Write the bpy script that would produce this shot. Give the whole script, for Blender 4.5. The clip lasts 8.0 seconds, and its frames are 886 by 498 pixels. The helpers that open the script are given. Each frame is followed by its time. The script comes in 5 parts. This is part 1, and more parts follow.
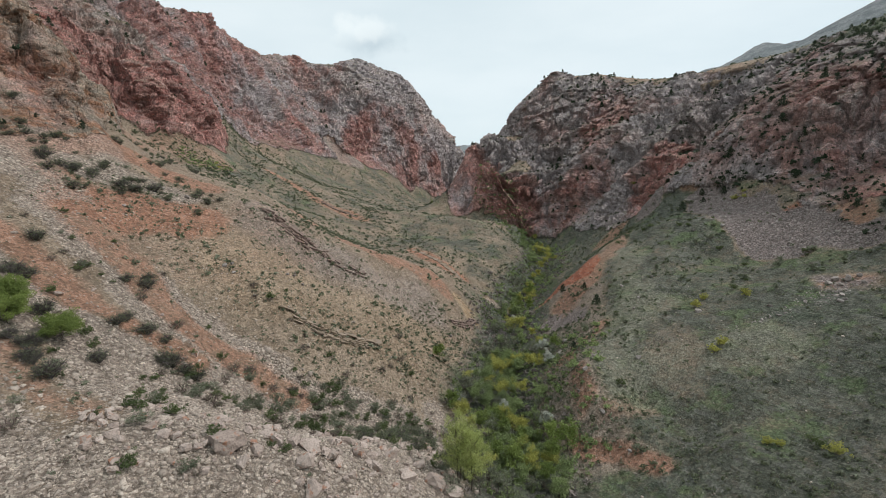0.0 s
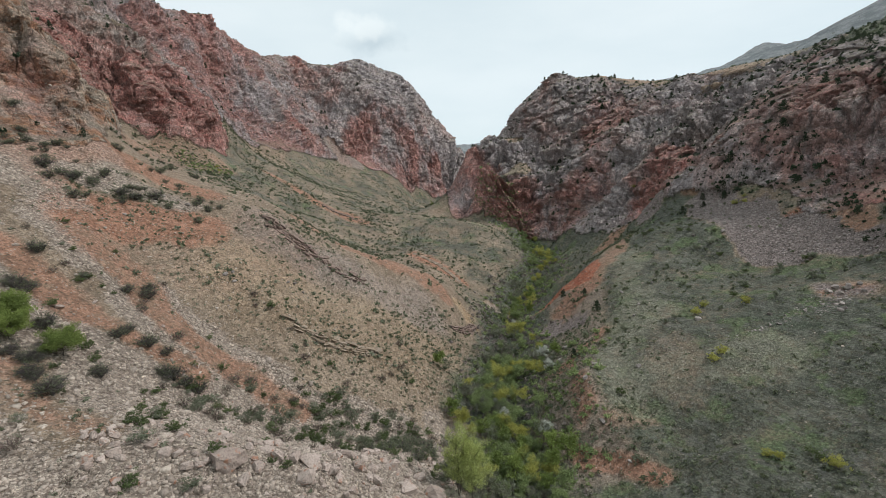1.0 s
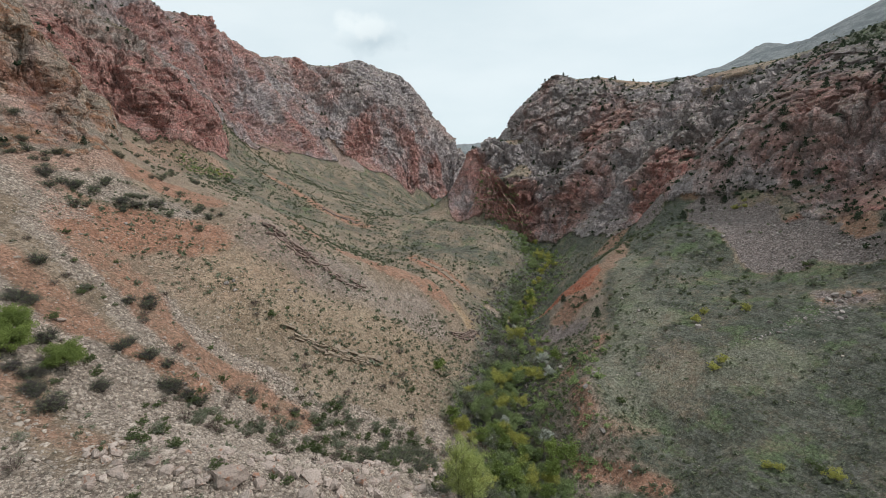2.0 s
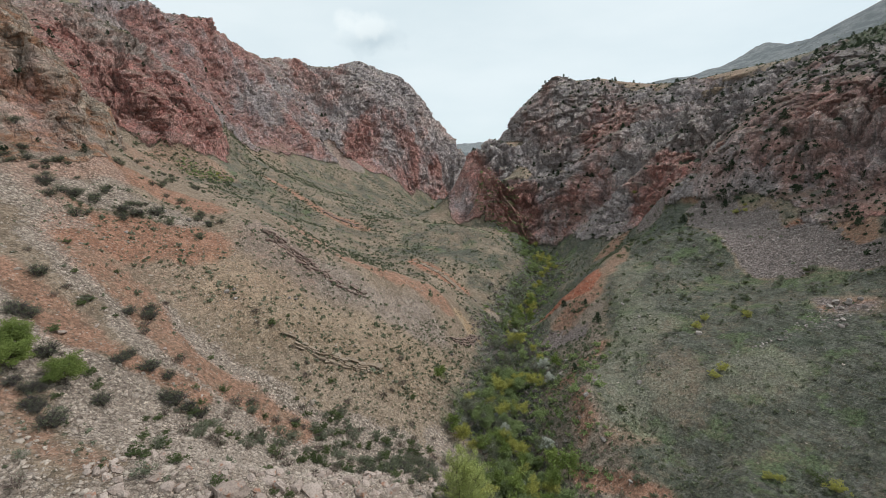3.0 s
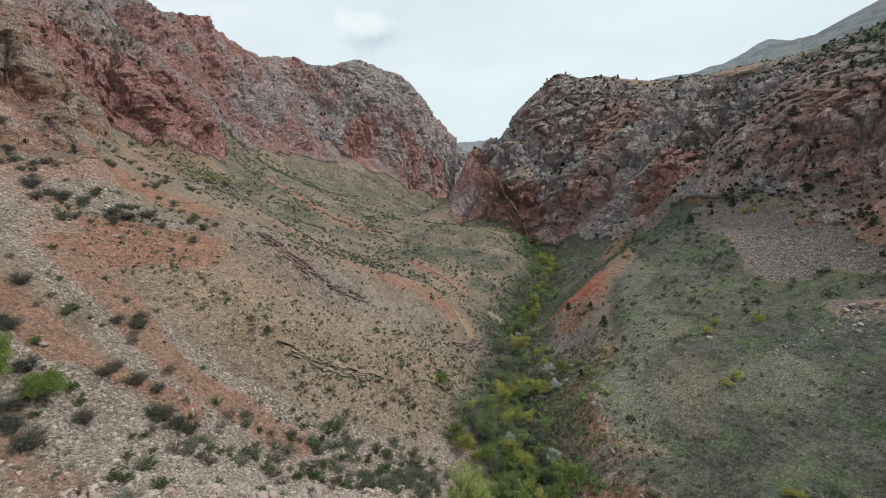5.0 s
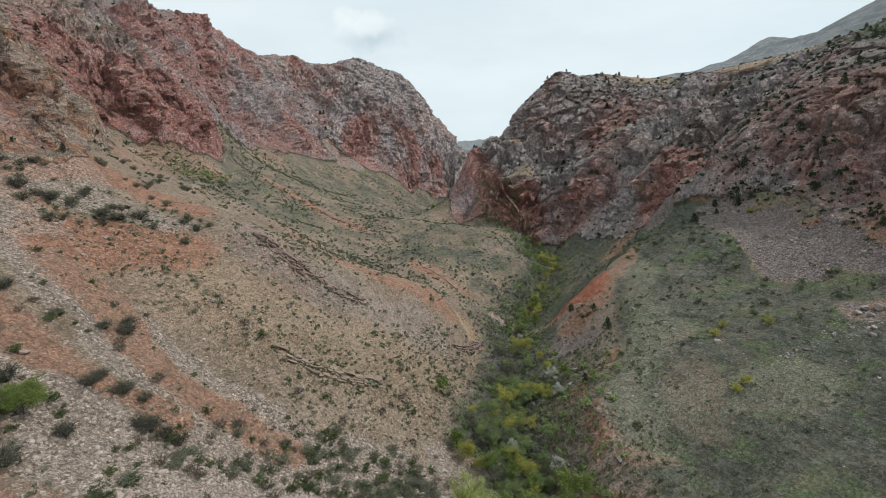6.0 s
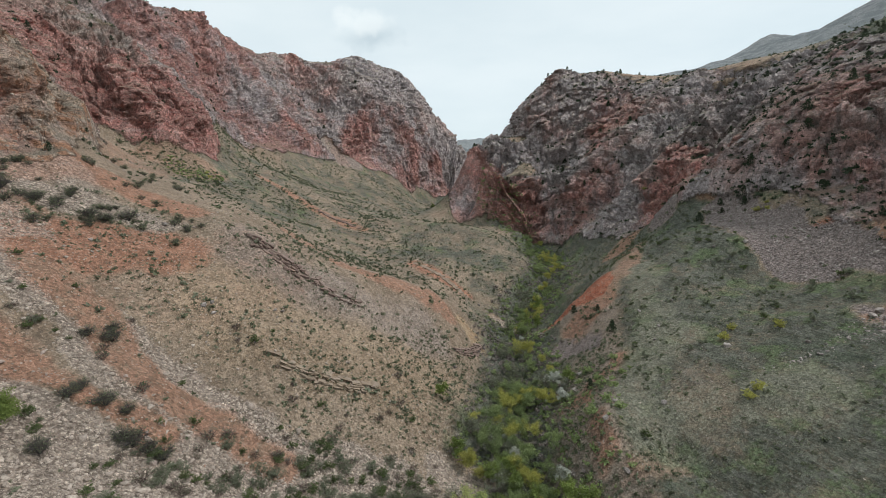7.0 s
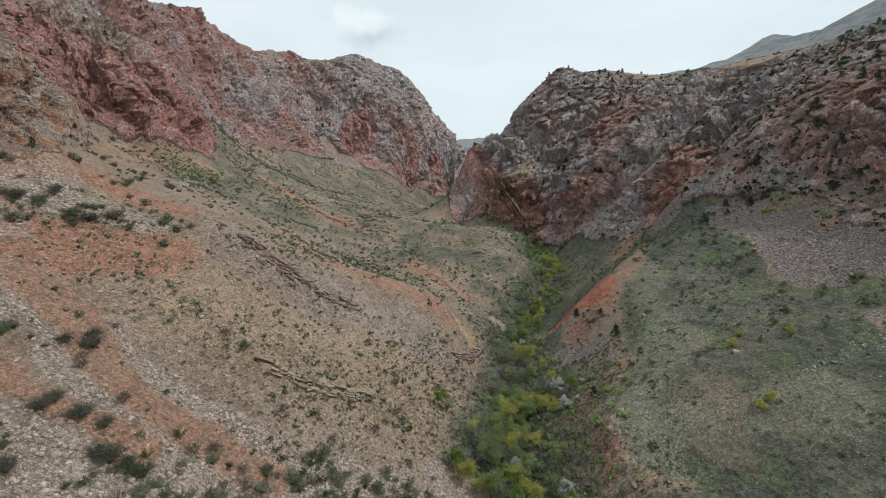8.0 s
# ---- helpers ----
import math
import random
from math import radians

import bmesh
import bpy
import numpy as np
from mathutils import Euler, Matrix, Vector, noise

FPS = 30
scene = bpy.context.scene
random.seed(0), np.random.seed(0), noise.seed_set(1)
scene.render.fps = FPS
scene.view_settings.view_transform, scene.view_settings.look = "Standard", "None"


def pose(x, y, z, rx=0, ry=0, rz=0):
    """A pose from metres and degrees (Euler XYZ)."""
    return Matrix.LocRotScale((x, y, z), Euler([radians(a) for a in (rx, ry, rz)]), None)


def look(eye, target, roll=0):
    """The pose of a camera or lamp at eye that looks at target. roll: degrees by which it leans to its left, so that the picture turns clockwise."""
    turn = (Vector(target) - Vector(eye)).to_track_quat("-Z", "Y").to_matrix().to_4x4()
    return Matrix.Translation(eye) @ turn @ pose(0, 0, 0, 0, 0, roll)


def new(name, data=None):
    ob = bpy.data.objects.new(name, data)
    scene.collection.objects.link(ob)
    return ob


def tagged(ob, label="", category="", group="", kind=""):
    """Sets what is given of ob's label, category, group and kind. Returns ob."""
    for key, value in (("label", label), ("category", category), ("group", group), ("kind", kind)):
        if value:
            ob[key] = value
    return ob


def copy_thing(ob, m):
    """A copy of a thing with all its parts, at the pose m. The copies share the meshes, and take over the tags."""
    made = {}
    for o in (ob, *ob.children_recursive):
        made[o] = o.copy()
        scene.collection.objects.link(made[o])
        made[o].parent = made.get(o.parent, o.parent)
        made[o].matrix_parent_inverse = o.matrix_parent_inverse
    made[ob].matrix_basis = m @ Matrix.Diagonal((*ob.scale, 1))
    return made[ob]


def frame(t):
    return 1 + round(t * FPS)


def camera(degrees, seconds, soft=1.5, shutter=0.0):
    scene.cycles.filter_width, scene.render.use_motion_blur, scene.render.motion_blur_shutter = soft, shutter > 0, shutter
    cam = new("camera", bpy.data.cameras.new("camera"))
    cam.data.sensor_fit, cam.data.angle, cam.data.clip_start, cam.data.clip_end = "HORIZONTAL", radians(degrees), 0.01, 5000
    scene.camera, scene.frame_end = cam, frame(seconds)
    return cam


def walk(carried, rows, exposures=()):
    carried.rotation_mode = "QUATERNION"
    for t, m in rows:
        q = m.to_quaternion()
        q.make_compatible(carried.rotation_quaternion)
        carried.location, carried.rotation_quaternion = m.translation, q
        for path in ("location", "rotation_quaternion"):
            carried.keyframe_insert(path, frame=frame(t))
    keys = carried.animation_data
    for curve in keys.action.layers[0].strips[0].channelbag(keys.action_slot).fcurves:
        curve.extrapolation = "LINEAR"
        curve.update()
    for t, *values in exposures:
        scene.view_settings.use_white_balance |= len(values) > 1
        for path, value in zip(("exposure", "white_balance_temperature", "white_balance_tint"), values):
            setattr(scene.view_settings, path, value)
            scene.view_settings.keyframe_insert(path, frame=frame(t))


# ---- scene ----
cam = camera(85.13, 8.0, soft=0.5)
EYE, TILT = 50.0, -7.5
# seconds, metres right, ahead and up of the first eye, then yaw, pitch and roll
ROWS = [
    (0.0, -0.000, -0.000, 0.000, -0.000, 0.000, -0.000),
    (0.5, -0.032, -0.042, 1.013, 0.013, -0.072, -0.007),
    (1.0, -0.035, -0.095, 2.019, 0.024, -0.136, -0.012),
    (1.5, -0.047, -0.146, 2.982, 0.047, -0.180, -0.005),
    (3.0, -0.052, -0.195, 5.762, 0.106, -0.305, 0.074),
    (3.5, -0.071, 0.285, 6.293, 0.127, -0.344, 0.136),
    (4.0, -0.141, 1.068, 6.467, 0.159, -0.376, 0.197),
    (4.5, -0.208, 2.152, 6.566, 0.190, -0.416, 0.236),
    (6.0, -0.276, 6.458, 7.131, 0.197, -0.588, 0.381),
    (6.5, -0.290, 8.196, 7.345, 0.166, -0.646, 0.428),
    (7.0, -0.222, 10.023, 7.549, 0.184, -0.710, 0.493),
    (7.5, -0.216, 11.897, 7.858, 0.175, -0.837, 0.508),
    (8.0, -0.183, 13.730, 8.017, 0.103, -0.782, 0.254),
]
walk(cam, [(t, pose(0, 0, EYE, TILT) @ pose(x, y, z, 90 + pitch, roll, yaw)) for t, x, y, z, yaw, pitch, roll in ROWS])

# ---- light: a bright, thinly clouded sky and a veiled sun high on the right ----
SUN_UP, SUN_ROUND = radians(48), radians(88)
world = bpy.data.worlds.new("sky")
scene.world = world
world.use_nodes = True
wn, wl = world.node_tree.nodes, world.node_tree.links
wn.clear()
w_out = wn.new("ShaderNodeOutputWorld")
w_bg = wn.new("ShaderNodeBackground")
w_sky = wn.new("ShaderNodeTexSky")
w_sky.sky_type, w_sky.sun_disc = "NISHITA", False
w_sky.sun_elevation, w_sky.sun_rotation = SUN_UP, SUN_ROUND
w_sky.altitude, w_sky.dust_density = 1500, 3.0
w_gain = wn.new("ShaderNodeVectorMath")
w_gain.operation = "SCALE"
w_gain.inputs["Scale"].default_value = 0.10
wl.new(w_sky.outputs[0], w_gain.inputs[0])
w_pos = wn.new("ShaderNodeTexCoord")
w_map = wn.new("ShaderNodeMapping")
w_map.inputs["Scale"].default_value = (1.0, 1.0, 3.2)
wl.new(w_pos.outputs["Generated"], w_map.inputs[0])
w_noise = wn.new("ShaderNodeTexNoise")
w_noise.inputs["Scale"].default_value, w_noise.inputs["Detail"].default_value = 2.6, 7.0
wl.new(w_map.outputs[0], w_noise.inputs["Vector"])
w_ramp = wn.new("ShaderNodeValToRGB")
w_ramp.color_ramp.elements[0].position, w_ramp.color_ramp.elements[0].color = 0.36, (0.70, 0.80, 0.83, 1)
w_ramp.color_ramp.elements[1].position, w_ramp.color_ramp.elements[1].color = 0.62, (0.78, 0.865, 0.885, 1)
wl.new(w_noise.outputs[0], w_ramp.inputs[0])
w_mix = wn.new("ShaderNodeMix")
w_mix.data_type = "RGBA"
w_mix.inputs["Factor"].default_value = 0.86
wl.new(w_gain.outputs[0], w_mix.inputs[6])
wl.new(w_ramp.outputs[0], w_mix.inputs[7])
# one small grey cloud over the great wall
w_off = wn.new("ShaderNodeVectorMath")
w_off.operation = "SUBTRACT"
w_off.inputs[1].default_value = (-0.1334, 0.9549, 0.2654)
wl.new(w_pos.outputs["Generated"], w_off.inputs[0])
w_flat = wn.new("ShaderNodeVectorMath")
w_flat.operation = "MULTIPLY"
w_flat.inputs[1].default_value = (1.0, 1.0, 2.3)
wl.new(w_off.outputs[0], w_flat.inputs[0])
w_len = wn.new("ShaderNodeVectorMath")
w_len.operation = "LENGTH"
wl.new(w_flat.outputs[0], w_len.inputs[0])
w_puff = wn.new("ShaderNodeTexNoise")
w_puff.inputs["Scale"].default_value, w_puff.inputs["Detail"].default_value = 22.0, 6.0
wl.new(w_pos.outputs["Generated"], w_puff.inputs["Vector"])
w_edge = wn.new("ShaderNodeMath")
w_edge.operation = "MULTIPLY_ADD"
wl.new(w_puff.outputs[0], w_edge.inputs[0])
w_edge.inputs[1].default_value = 0.10
wl.new(w_len.outputs["Value"], w_edge.inputs[2])
w_spot = wn.new("ShaderNodeMapRange")
w_spot.interpolation_type = "SMOOTHSTEP"
for w_i, w_v in enumerate((0.125, 0.060, 0.0, 0.75)):
    w_spot.inputs[w_i + 1].default_value = w_v
wl.new(w_edge.outputs[0], w_spot.inputs[0])
w_cloud = wn.new("ShaderNodeMix")
w_cloud.data_type = "RGBA"
w_cloud.inputs[7].default_value = (0.46, 0.56, 0.62, 1)
wl.new(w_spot.outputs[0], w_cloud.inputs[0])
wl.new(w_mix.outputs[2], w_cloud.inputs[6])
w_high = wn.new("ShaderNodeVectorMath")
w_high.operation = "SUBTRACT"
w_high.inputs[1].default_value = (-0.152, 0.9462, 0.2855)
wl.new(w_pos.outputs["Generated"], w_high.inputs[0])
w_wide = wn.new("ShaderNodeVectorMath")
w_wide.operation = "MULTIPLY"
w_wide.inputs[1].default_value = (1.0, 1.0, 2.0)
wl.new(w_high.outputs[0], w_wide.inputs[0])
w_far = wn.new("ShaderNodeVectorMath")
w_far.operation = "LENGTH"
wl.new(w_wide.outputs[0], w_far.inputs[0])
w_ruff = wn.new("ShaderNodeMath")
w_ruff.operation = "MULTIPLY_ADD"
wl.new(w_puff.outputs[0], w_ruff.inputs[0])
w_ruff.inputs[1].default_value = 0.14
wl.new(w_far.outputs["Value"], w_ruff.inputs[2])
w_crown = wn.new("ShaderNodeMapRange")
w_crown.interpolation_type = "SMOOTHSTEP"
for w_i, w_v in enumerate((0.135, 0.085, 0.0, 0.55)):
    w_crown.inputs[w_i + 1].default_value = w_v
wl.new(w_ruff.outputs[0], w_crown.inputs[0])
w_bright = wn.new("ShaderNodeMix")
w_bright.data_type = "RGBA"
w_bright.inputs[7].default_value = (0.84, 0.90, 0.91, 1)
wl.new(w_crown.outputs[0], w_bright.inputs[0])
wl.new(w_cloud.outputs[2], w_bright.inputs[6])
wl.new(w_bright.outputs[2], w_bg.inputs[0])
w_bg.inputs[1].default_value = 1.14
wl.new(w_bg.outputs[0], w_out.inputs[0])

sun = new("sun", bpy.data.lights.new("sun", "SUN"))
sun.data.energy, sun.data.angle, sun.data.color = 2.4, radians(5), (1.0, 0.975, 0.965)
sun.matrix_world = look((400 * math.sin(SUN_ROUND) * math.cos(SUN_UP), 400 * math.cos(SUN_ROUND) * math.cos(SUN_UP), 400 * math.sin(SUN_UP)), (0, 0, 0))
scene.view_settings.exposure = 0.0


# ---- materials ----
def nodes_of(name):
    m = bpy.data.materials.new(name)
    m.use_nodes = True
    t = m.node_tree
    t.nodes.clear()
    out, bsdf = t.nodes.new("ShaderNodeOutputMaterial"), t.nodes.new("ShaderNodeBsdfPrincipled")
    t.links.new(bsdf.outputs[0], out.inputs[0])
    bsdf.inputs["Specular IOR Level"].default_value = 0.2
    return m, t, bsdf


def put(t, socket, value):
    """Link or set a socket."""
    if isinstance(value, bpy.types.NodeSocket):
        t.links.new(value, socket)
    else:
        socket.default_value = value


def noise_of(t, where, scale, detail=5.0, rough=0.6, stretch=None):
    n = t.nodes.new("ShaderNodeTexNoise")
    n.inputs["Scale"].default_value, n.inputs["Detail"].default_value, n.inputs["Roughness"].default_value = scale, detail, rough
    if stretch:
        k = t.nodes.new("ShaderNodeMapping")
        k.inputs["Scale"].default_value = stretch
        t.links.new(where, k.inputs[0])
        where = k.outputs[0]
    t.links.new(where, n.inputs["Vector"])
    return n.outputs[0]


def cells_of(t, where, scale, feature="F1"):
    n = t.nodes.new("ShaderNodeTexVoronoi")
    n.feature = feature
    n.inputs["Scale"].default_value = scale
    t.links.new(where, n.inputs["Vector"])
    return n


def mix(t, fac, a, b, way="MIX"):
    n = t.nodes.new("ShaderNodeMix")
    n.data_type, n.blend_type = "RGBA", way
    put(t, n.inputs[0], fac), put(t, n.inputs[6], a), put(t, n.inputs[7], b)
    return n.outputs[2]


def calc(t, way, a, b=0.0, c=0.0, clamp=False):
    n = t.nodes.new("ShaderNodeMath")
    n.operation, n.use_clamp = way, clamp
    put(t, n.inputs[0], a), put(t, n.inputs[1], b), put(t, n.inputs[2], c)
    return n.outputs[0]


def span(t, value, a, b, c=0.0, d=1.0):
    n = t.nodes.new("ShaderNodeMapRange")
    n.interpolation_type = "SMOOTHSTEP"
    put(t, n.inputs[0], value)
    for i, v in enumerate((a, b, c, d)):
        n.inputs[i + 1].default_value = v
    return n.outputs[0]


def layer(t, key):
    n = t.nodes.new("ShaderNodeAttribute")
    n.attribute_name = key
    return n.outputs["Fac"]


def rgb(*c):
    return (*c, 1.0)


def bump_of(t, bsdf, height, strength, distance):
    n = t.nodes.new("ShaderNodeBump")
    n.inputs["Strength"].default_value, n.inputs["Distance"].default_value = strength, distance
    t.links.new(height, n.inputs["Height"])
    t.links.new(n.outputs[0], bsdf.inputs["Normal"])


def specks(t, at, scale, share, radius=0.36):
    """Small separate spots: a share of the cells, each with its own number."""
    c = cells_of(t, at, scale)
    n = t.nodes.new("ShaderNodeSeparateColor")
    t.links.new(c.outputs["Color"], n.inputs[0])
    spot = calc(t, "MULTIPLY", span(t, c.outputs["Distance"], radius + 0.05, radius - 0.03), span(t, n.outputs[0], share + 0.04, share - 0.04))
    return spot, n.outputs[1]


def rock_colour(t, at, red, warm):
    """Banded limestone: grey, stained red and warm, with pale faces, dark seams, joints darkened by painted crevice
    shade, and soil lying on its ledges.
    """
    blot = noise_of(t, at, 0.03, 4, 0.55)
    patch = noise_of(t, at, 0.16, 6, 0.66)
    beds = noise_of(t, at, 1.0, 4, 0.6, (0.04, 0.04, 0.42))
    thin = noise_of(t, at, 1.0, 5, 0.65, (0.35, 0.35, 1.2))
    streak = noise_of(t, at, 1.0, 5, 0.65, (0.30, 0.30, 0.05))
    grit = noise_of(t, at, 1.1, 6, 0.75)
    grey = mix(t, span(t, patch, 0.36, 0.64), rgb(0.472, 0.405, 0.402), rgb(0.618, 0.54, 0.528))
    grey = mix(t, span(t, blot, 0.46, 0.62, 0, 0.5), grey, rgb(0.56, 0.43, 0.395))
    ruddy = mix(t, span(t, patch, 0.36, 0.64), rgb(0.51, 0.195, 0.16), rgb(0.645, 0.33, 0.275))
    ruddy = mix(t, span(t, streak, 0.52, 0.64, 0, 0.40), ruddy, rgb(0.58, 0.43, 0.385))
    tan = mix(t, span(t, patch, 0.38, 0.62), rgb(0.47, 0.315, 0.215), rgb(0.66, 0.525, 0.41))
    tan = mix(t, span(t, patch, 0.52, 0.44, 0, 0.60), tan, rgb(0.52, 0.235, 0.125))
    c = mix(t, warm, grey, tan)
    stain = calc(t, "ADD", red, calc(t, "ADD", calc(t, "MULTIPLY", calc(t, "SUBTRACT", blot, 0.5), 2.0), calc(t, "ADD", calc(t, "MULTIPLY", calc(t, "SUBTRACT", streak, 0.5), 1.1), calc(t, "MULTIPLY", calc(t, "SUBTRACT", patch, 0.5), 0.8))))
    c = mix(t, span(t, stain, 0.15, 0.85, 0, 0.90), c, ruddy)
    c = mix(t, span(t, beds, 0.53, 0.64, 0, 0.28), c, rgb(0.66, 0.575, 0.53))
    c = mix(t, span(t, beds, 0.46, 0.36, 0, 0.28), c, rgb(0.246, 0.191, 0.173))
    c = mix(t, span(t, streak, 0.46, 0.36, 0, 0.28), c, rgb(0.234, 0.191, 0.183))
    c = mix(t, span(t, thin, 0.44, 0.36, 0, 0.36), c, rgb(0.17, 0.13, 0.118))
    c = mix(t, span(t, grit, 0.45, 0.36, 0, 0.32), c, rgb(0.14, 0.108, 0.096))
    c = mix(t, span(t, grit, 0.55, 0.65, 0, 0.18), c, rgb(0.74, 0.69, 0.63))
    shove = t.nodes.new("ShaderNodeVectorMath")
    shove.operation = "MULTIPLY_ADD"
    t.links.new(noise_of(t, at, 0.25, 4), shove.inputs[0])
    shove.inputs[1].default_value = (4.0, 4.0, 4.0)
    t.links.new(at, shove.inputs[2])
    for scale, low, high in ((0.10, 0.90, 1.10), (0.45, 0.86, 1.14), (1.1, 0.86, 1.14)):
        face_id = t.nodes.new("ShaderNodeSeparateColor")
        t.links.new(cells_of(t, shove.outputs[0], scale).outputs["Color"], face_id.inputs[0])
        c = mix(t, 1.0, c, span(t, face_id.outputs[0], 0.0, 1.0, low, high), "MULTIPLY")
    dents = None
    # joint lines: rock cracks, with the shade inside them put into the colour
    for stretch, width, dark in (((0.20, 0.20, 0.04), 0.014, 0.50), ((0.10, 0.10, 0.30), 0.012, 0.25), ((0.42, 0.42, 0.16), 0.016, 0.28), ((0.4, 0.4, 1.0), 0.014, 0.2)):
        joint = calc(t, "ABSOLUTE", calc(t, "SUBTRACT", noise_of(t, at, 1.0, 3, 0.55, stretch), 0.5))
        c = mix(t, span(t, joint, width, 0.002, 0, dark), c, rgb(0.10, 0.075, 0.068))
        dent = span(t, joint, 0.0, width * 1.6)
        dents = dent if dents is None else calc(t, "ADD", dents, dent)
    # soil and herbs that lie on the ledges
    up = t.nodes.new("ShaderNodeSeparateXYZ")
    t.links.new(t.nodes["Geometry"].outputs["True Normal"], up.inputs[0])
    flat = span(t, calc(t, "ADD", up.outputs[2], calc(t, "MULTIPLY", calc(t, "SUBTRACT", patch, 0.5), 0.9)), 0.70, 0.90, 0, 0.80)
    dirt = mix(t, span(t, stain, 0.25, 0.6), rgb(0.30, 0.255, 0.20), rgb(0.34, 0.225, 0.172))
    dirt = mix(t, span(t, grit, 0.52, 0.60, 0, 0.6), dirt, rgb(0.135, 0.135, 0.085))
    c = mix(t, flat, c, dirt)
    grit = calc(t, "ADD", grit, calc(t, "MULTIPLY", dents, 0.35))
    relief = calc(t, "ADD", calc(t, "MULTIPLY", grit, 0.9), calc(t, "ADD", calc(t, "MULTIPLY", thin, 0.7), calc(t, "MULTIPLY", streak, 0.6)))
    return c, beds, relief


def earth_material():
    m, t, bsdf = nodes_of("earth")
    at = t.nodes.new("ShaderNodeNewGeometry").outputs["Position"]
    big, mid, fine = noise_of(t, at, 0.07, 7, 0.68), noise_of(t, at, 0.45, 7, 0.7), noise_of(t, at, 2.2, 6, 0.72)
    dust = noise_of(t, at, 6.0, 4, 0.75)
    jog = t.nodes.new("ShaderNodeVectorMath")
    jog.operation = "MULTIPLY_ADD"
    t.links.new(noise_of(t, at, 1.1, 4), jog.inputs[0])
    jog.inputs[1].default_value = (0.9, 0.9, 0.9)
    t.links.new(at, jog.inputs[2])
    stones = cells_of(t, jog.outputs[0], 1.7)
    stone_id = t.nodes.new("ShaderNodeSeparateColor")
    t.links.new(stones.outputs["Color"], stone_id.inputs[0])
    pebbles = cells_of(t, at, 4.2)
    pebble_id = t.nodes.new("ShaderNodeSeparateColor")
    t.links.new(pebbles.outputs["Color"], pebble_id.inputs[0])
    pale_spot, pale_tone = specks(t, jog.outputs[0], 2.6, 0.08)
    dark_spot, dark_tone = specks(t, jog.outputs[0], 1.6, 0.26, 0.32)
    ragged = calc(t, "ADD", calc(t, "MULTIPLY", calc(t, "SUBTRACT", mid, 0.5), 2.0), calc(t, "MULTIPLY", calc(t, "SUBTRACT", fine, 0.5), 1.2))
    # dry soil
    c = mix(t, span(t, big, 0.40, 0.60), rgb(0.212, 0.157, 0.111), rgb(0.303, 0.231, 0.167))
    c = mix(t, span(t, mid, 0.44, 0.56, 0, 0.6), c, rgb(0.29, 0.225, 0.166))
    c = mix(t, calc(t, "MULTIPLY", layer(t, "dusk"), 0.85), c, mix(t, span(t, mid, 0.42, 0.58), rgb(0.235, 0.188, 0.165), rgb(0.325, 0.272, 0.245)))
    # red earth
    red_c = mix(t, span(t, mid, 0.40, 0.60), rgb(0.285, 0.122, 0.073), rgb(0.36, 0.188, 0.125))
    red_f = span(t, calc(t, "ADD", layer(t, "red"), calc(t, "MULTIPLY", ragged, 0.75)), 0.15, 0.95, 0, 0.92)
    c = mix(t, red_f, c, red_c)
    c = mix(t, span(t, layer(t, "red"), 0.85, 1.0, 0, 0.85), c, mix(t, span(t, mid, 0.42, 0.58), rgb(0.30, 0.080, 0.042), rgb(0.38, 0.135, 0.078)))
    # ochre cuts
    c = mix(t, calc(t, "MULTIPLY", layer(t, "ochre"), 0.8), c, mix(t, span(t, mid, 0.4, 0.6), rgb(0.31, 0.20, 0.11), rgb(0.45, 0.325, 0.20)))
    c = mix(t, span(t, dust, 0.47, 0.38, 0, 0.45), c, rgb(0.12, 0.092, 0.068))
    c = mix(t, span(t, fine, 0.53, 0.62, 0, 0.45), c, rgb(0.43, 0.355, 0.285))
    # thin grass and herbs
    herb = mix(t, span(t, mid, 0.40, 0.60), rgb(0.064, 0.071, 0.051), rgb(0.124, 0.126, 0.098))
    herb = mix(t, span(t, big, 0.50, 0.62, 0, 0.6), herb, rgb(0.076, 0.095, 0.063))
    herb = mix(t, span(t, fine, 0.47, 0.38, 0, 0.65), herb, rgb(0.033, 0.040, 0.029))
    herb = mix(t, span(t, dust, 0.54, 0.64, 0, 0.5), herb, rgb(0.170, 0.168, 0.142))
    terr = noise_of(t, at, 1.0, 4, 0.6, (0.22, 0.22, 2.4))
    herb = mix(t, span(t, terr, 0.52, 0.62, 0, 0.5), herb, rgb(0.153, 0.147, 0.133))
    herb = mix(t, span(t, terr, 0.47, 0.38, 0, 0.5), herb, rgb(0.043, 0.048, 0.037))
    turn = t.nodes.new("ShaderNodeMapping")
    turn.inputs["Rotation"].default_value = (0, 0, radians(67))
    t.links.new(at, turn.inputs[0])
    straw = noise_of(t, turn.outputs[0], 1.0, 4, 0.6, (0.10, 1.5, 1.0))
    herb = mix(t, span(t, straw, 0.56, 0.64, 0, 0.5), herb, rgb(0.175, 0.168, 0.138))
    herb = mix(t, span(t, noise_of(t, at, 0.11, 5, 0.65), 0.53, 0.62, 0, 0.75), herb, mix(t, span(t, fine, 0.42, 0.58), rgb(0.073, 0.104, 0.047), rgb(0.129, 0.165, 0.077)))
    herb = mix(t, span(t, noise_of(t, at, 0.16, 6, 0.7), 0.45, 0.36, 0, 0.6), herb, rgb(0.175, 0.165, 0.128))
    # pale dry grass, which also carries the painted lit tone of the bench top
    lit_hay = calc(t, "ADD", layer(t, "lit_hay"), calc(t, "MULTIPLY", ragged, 0.5))
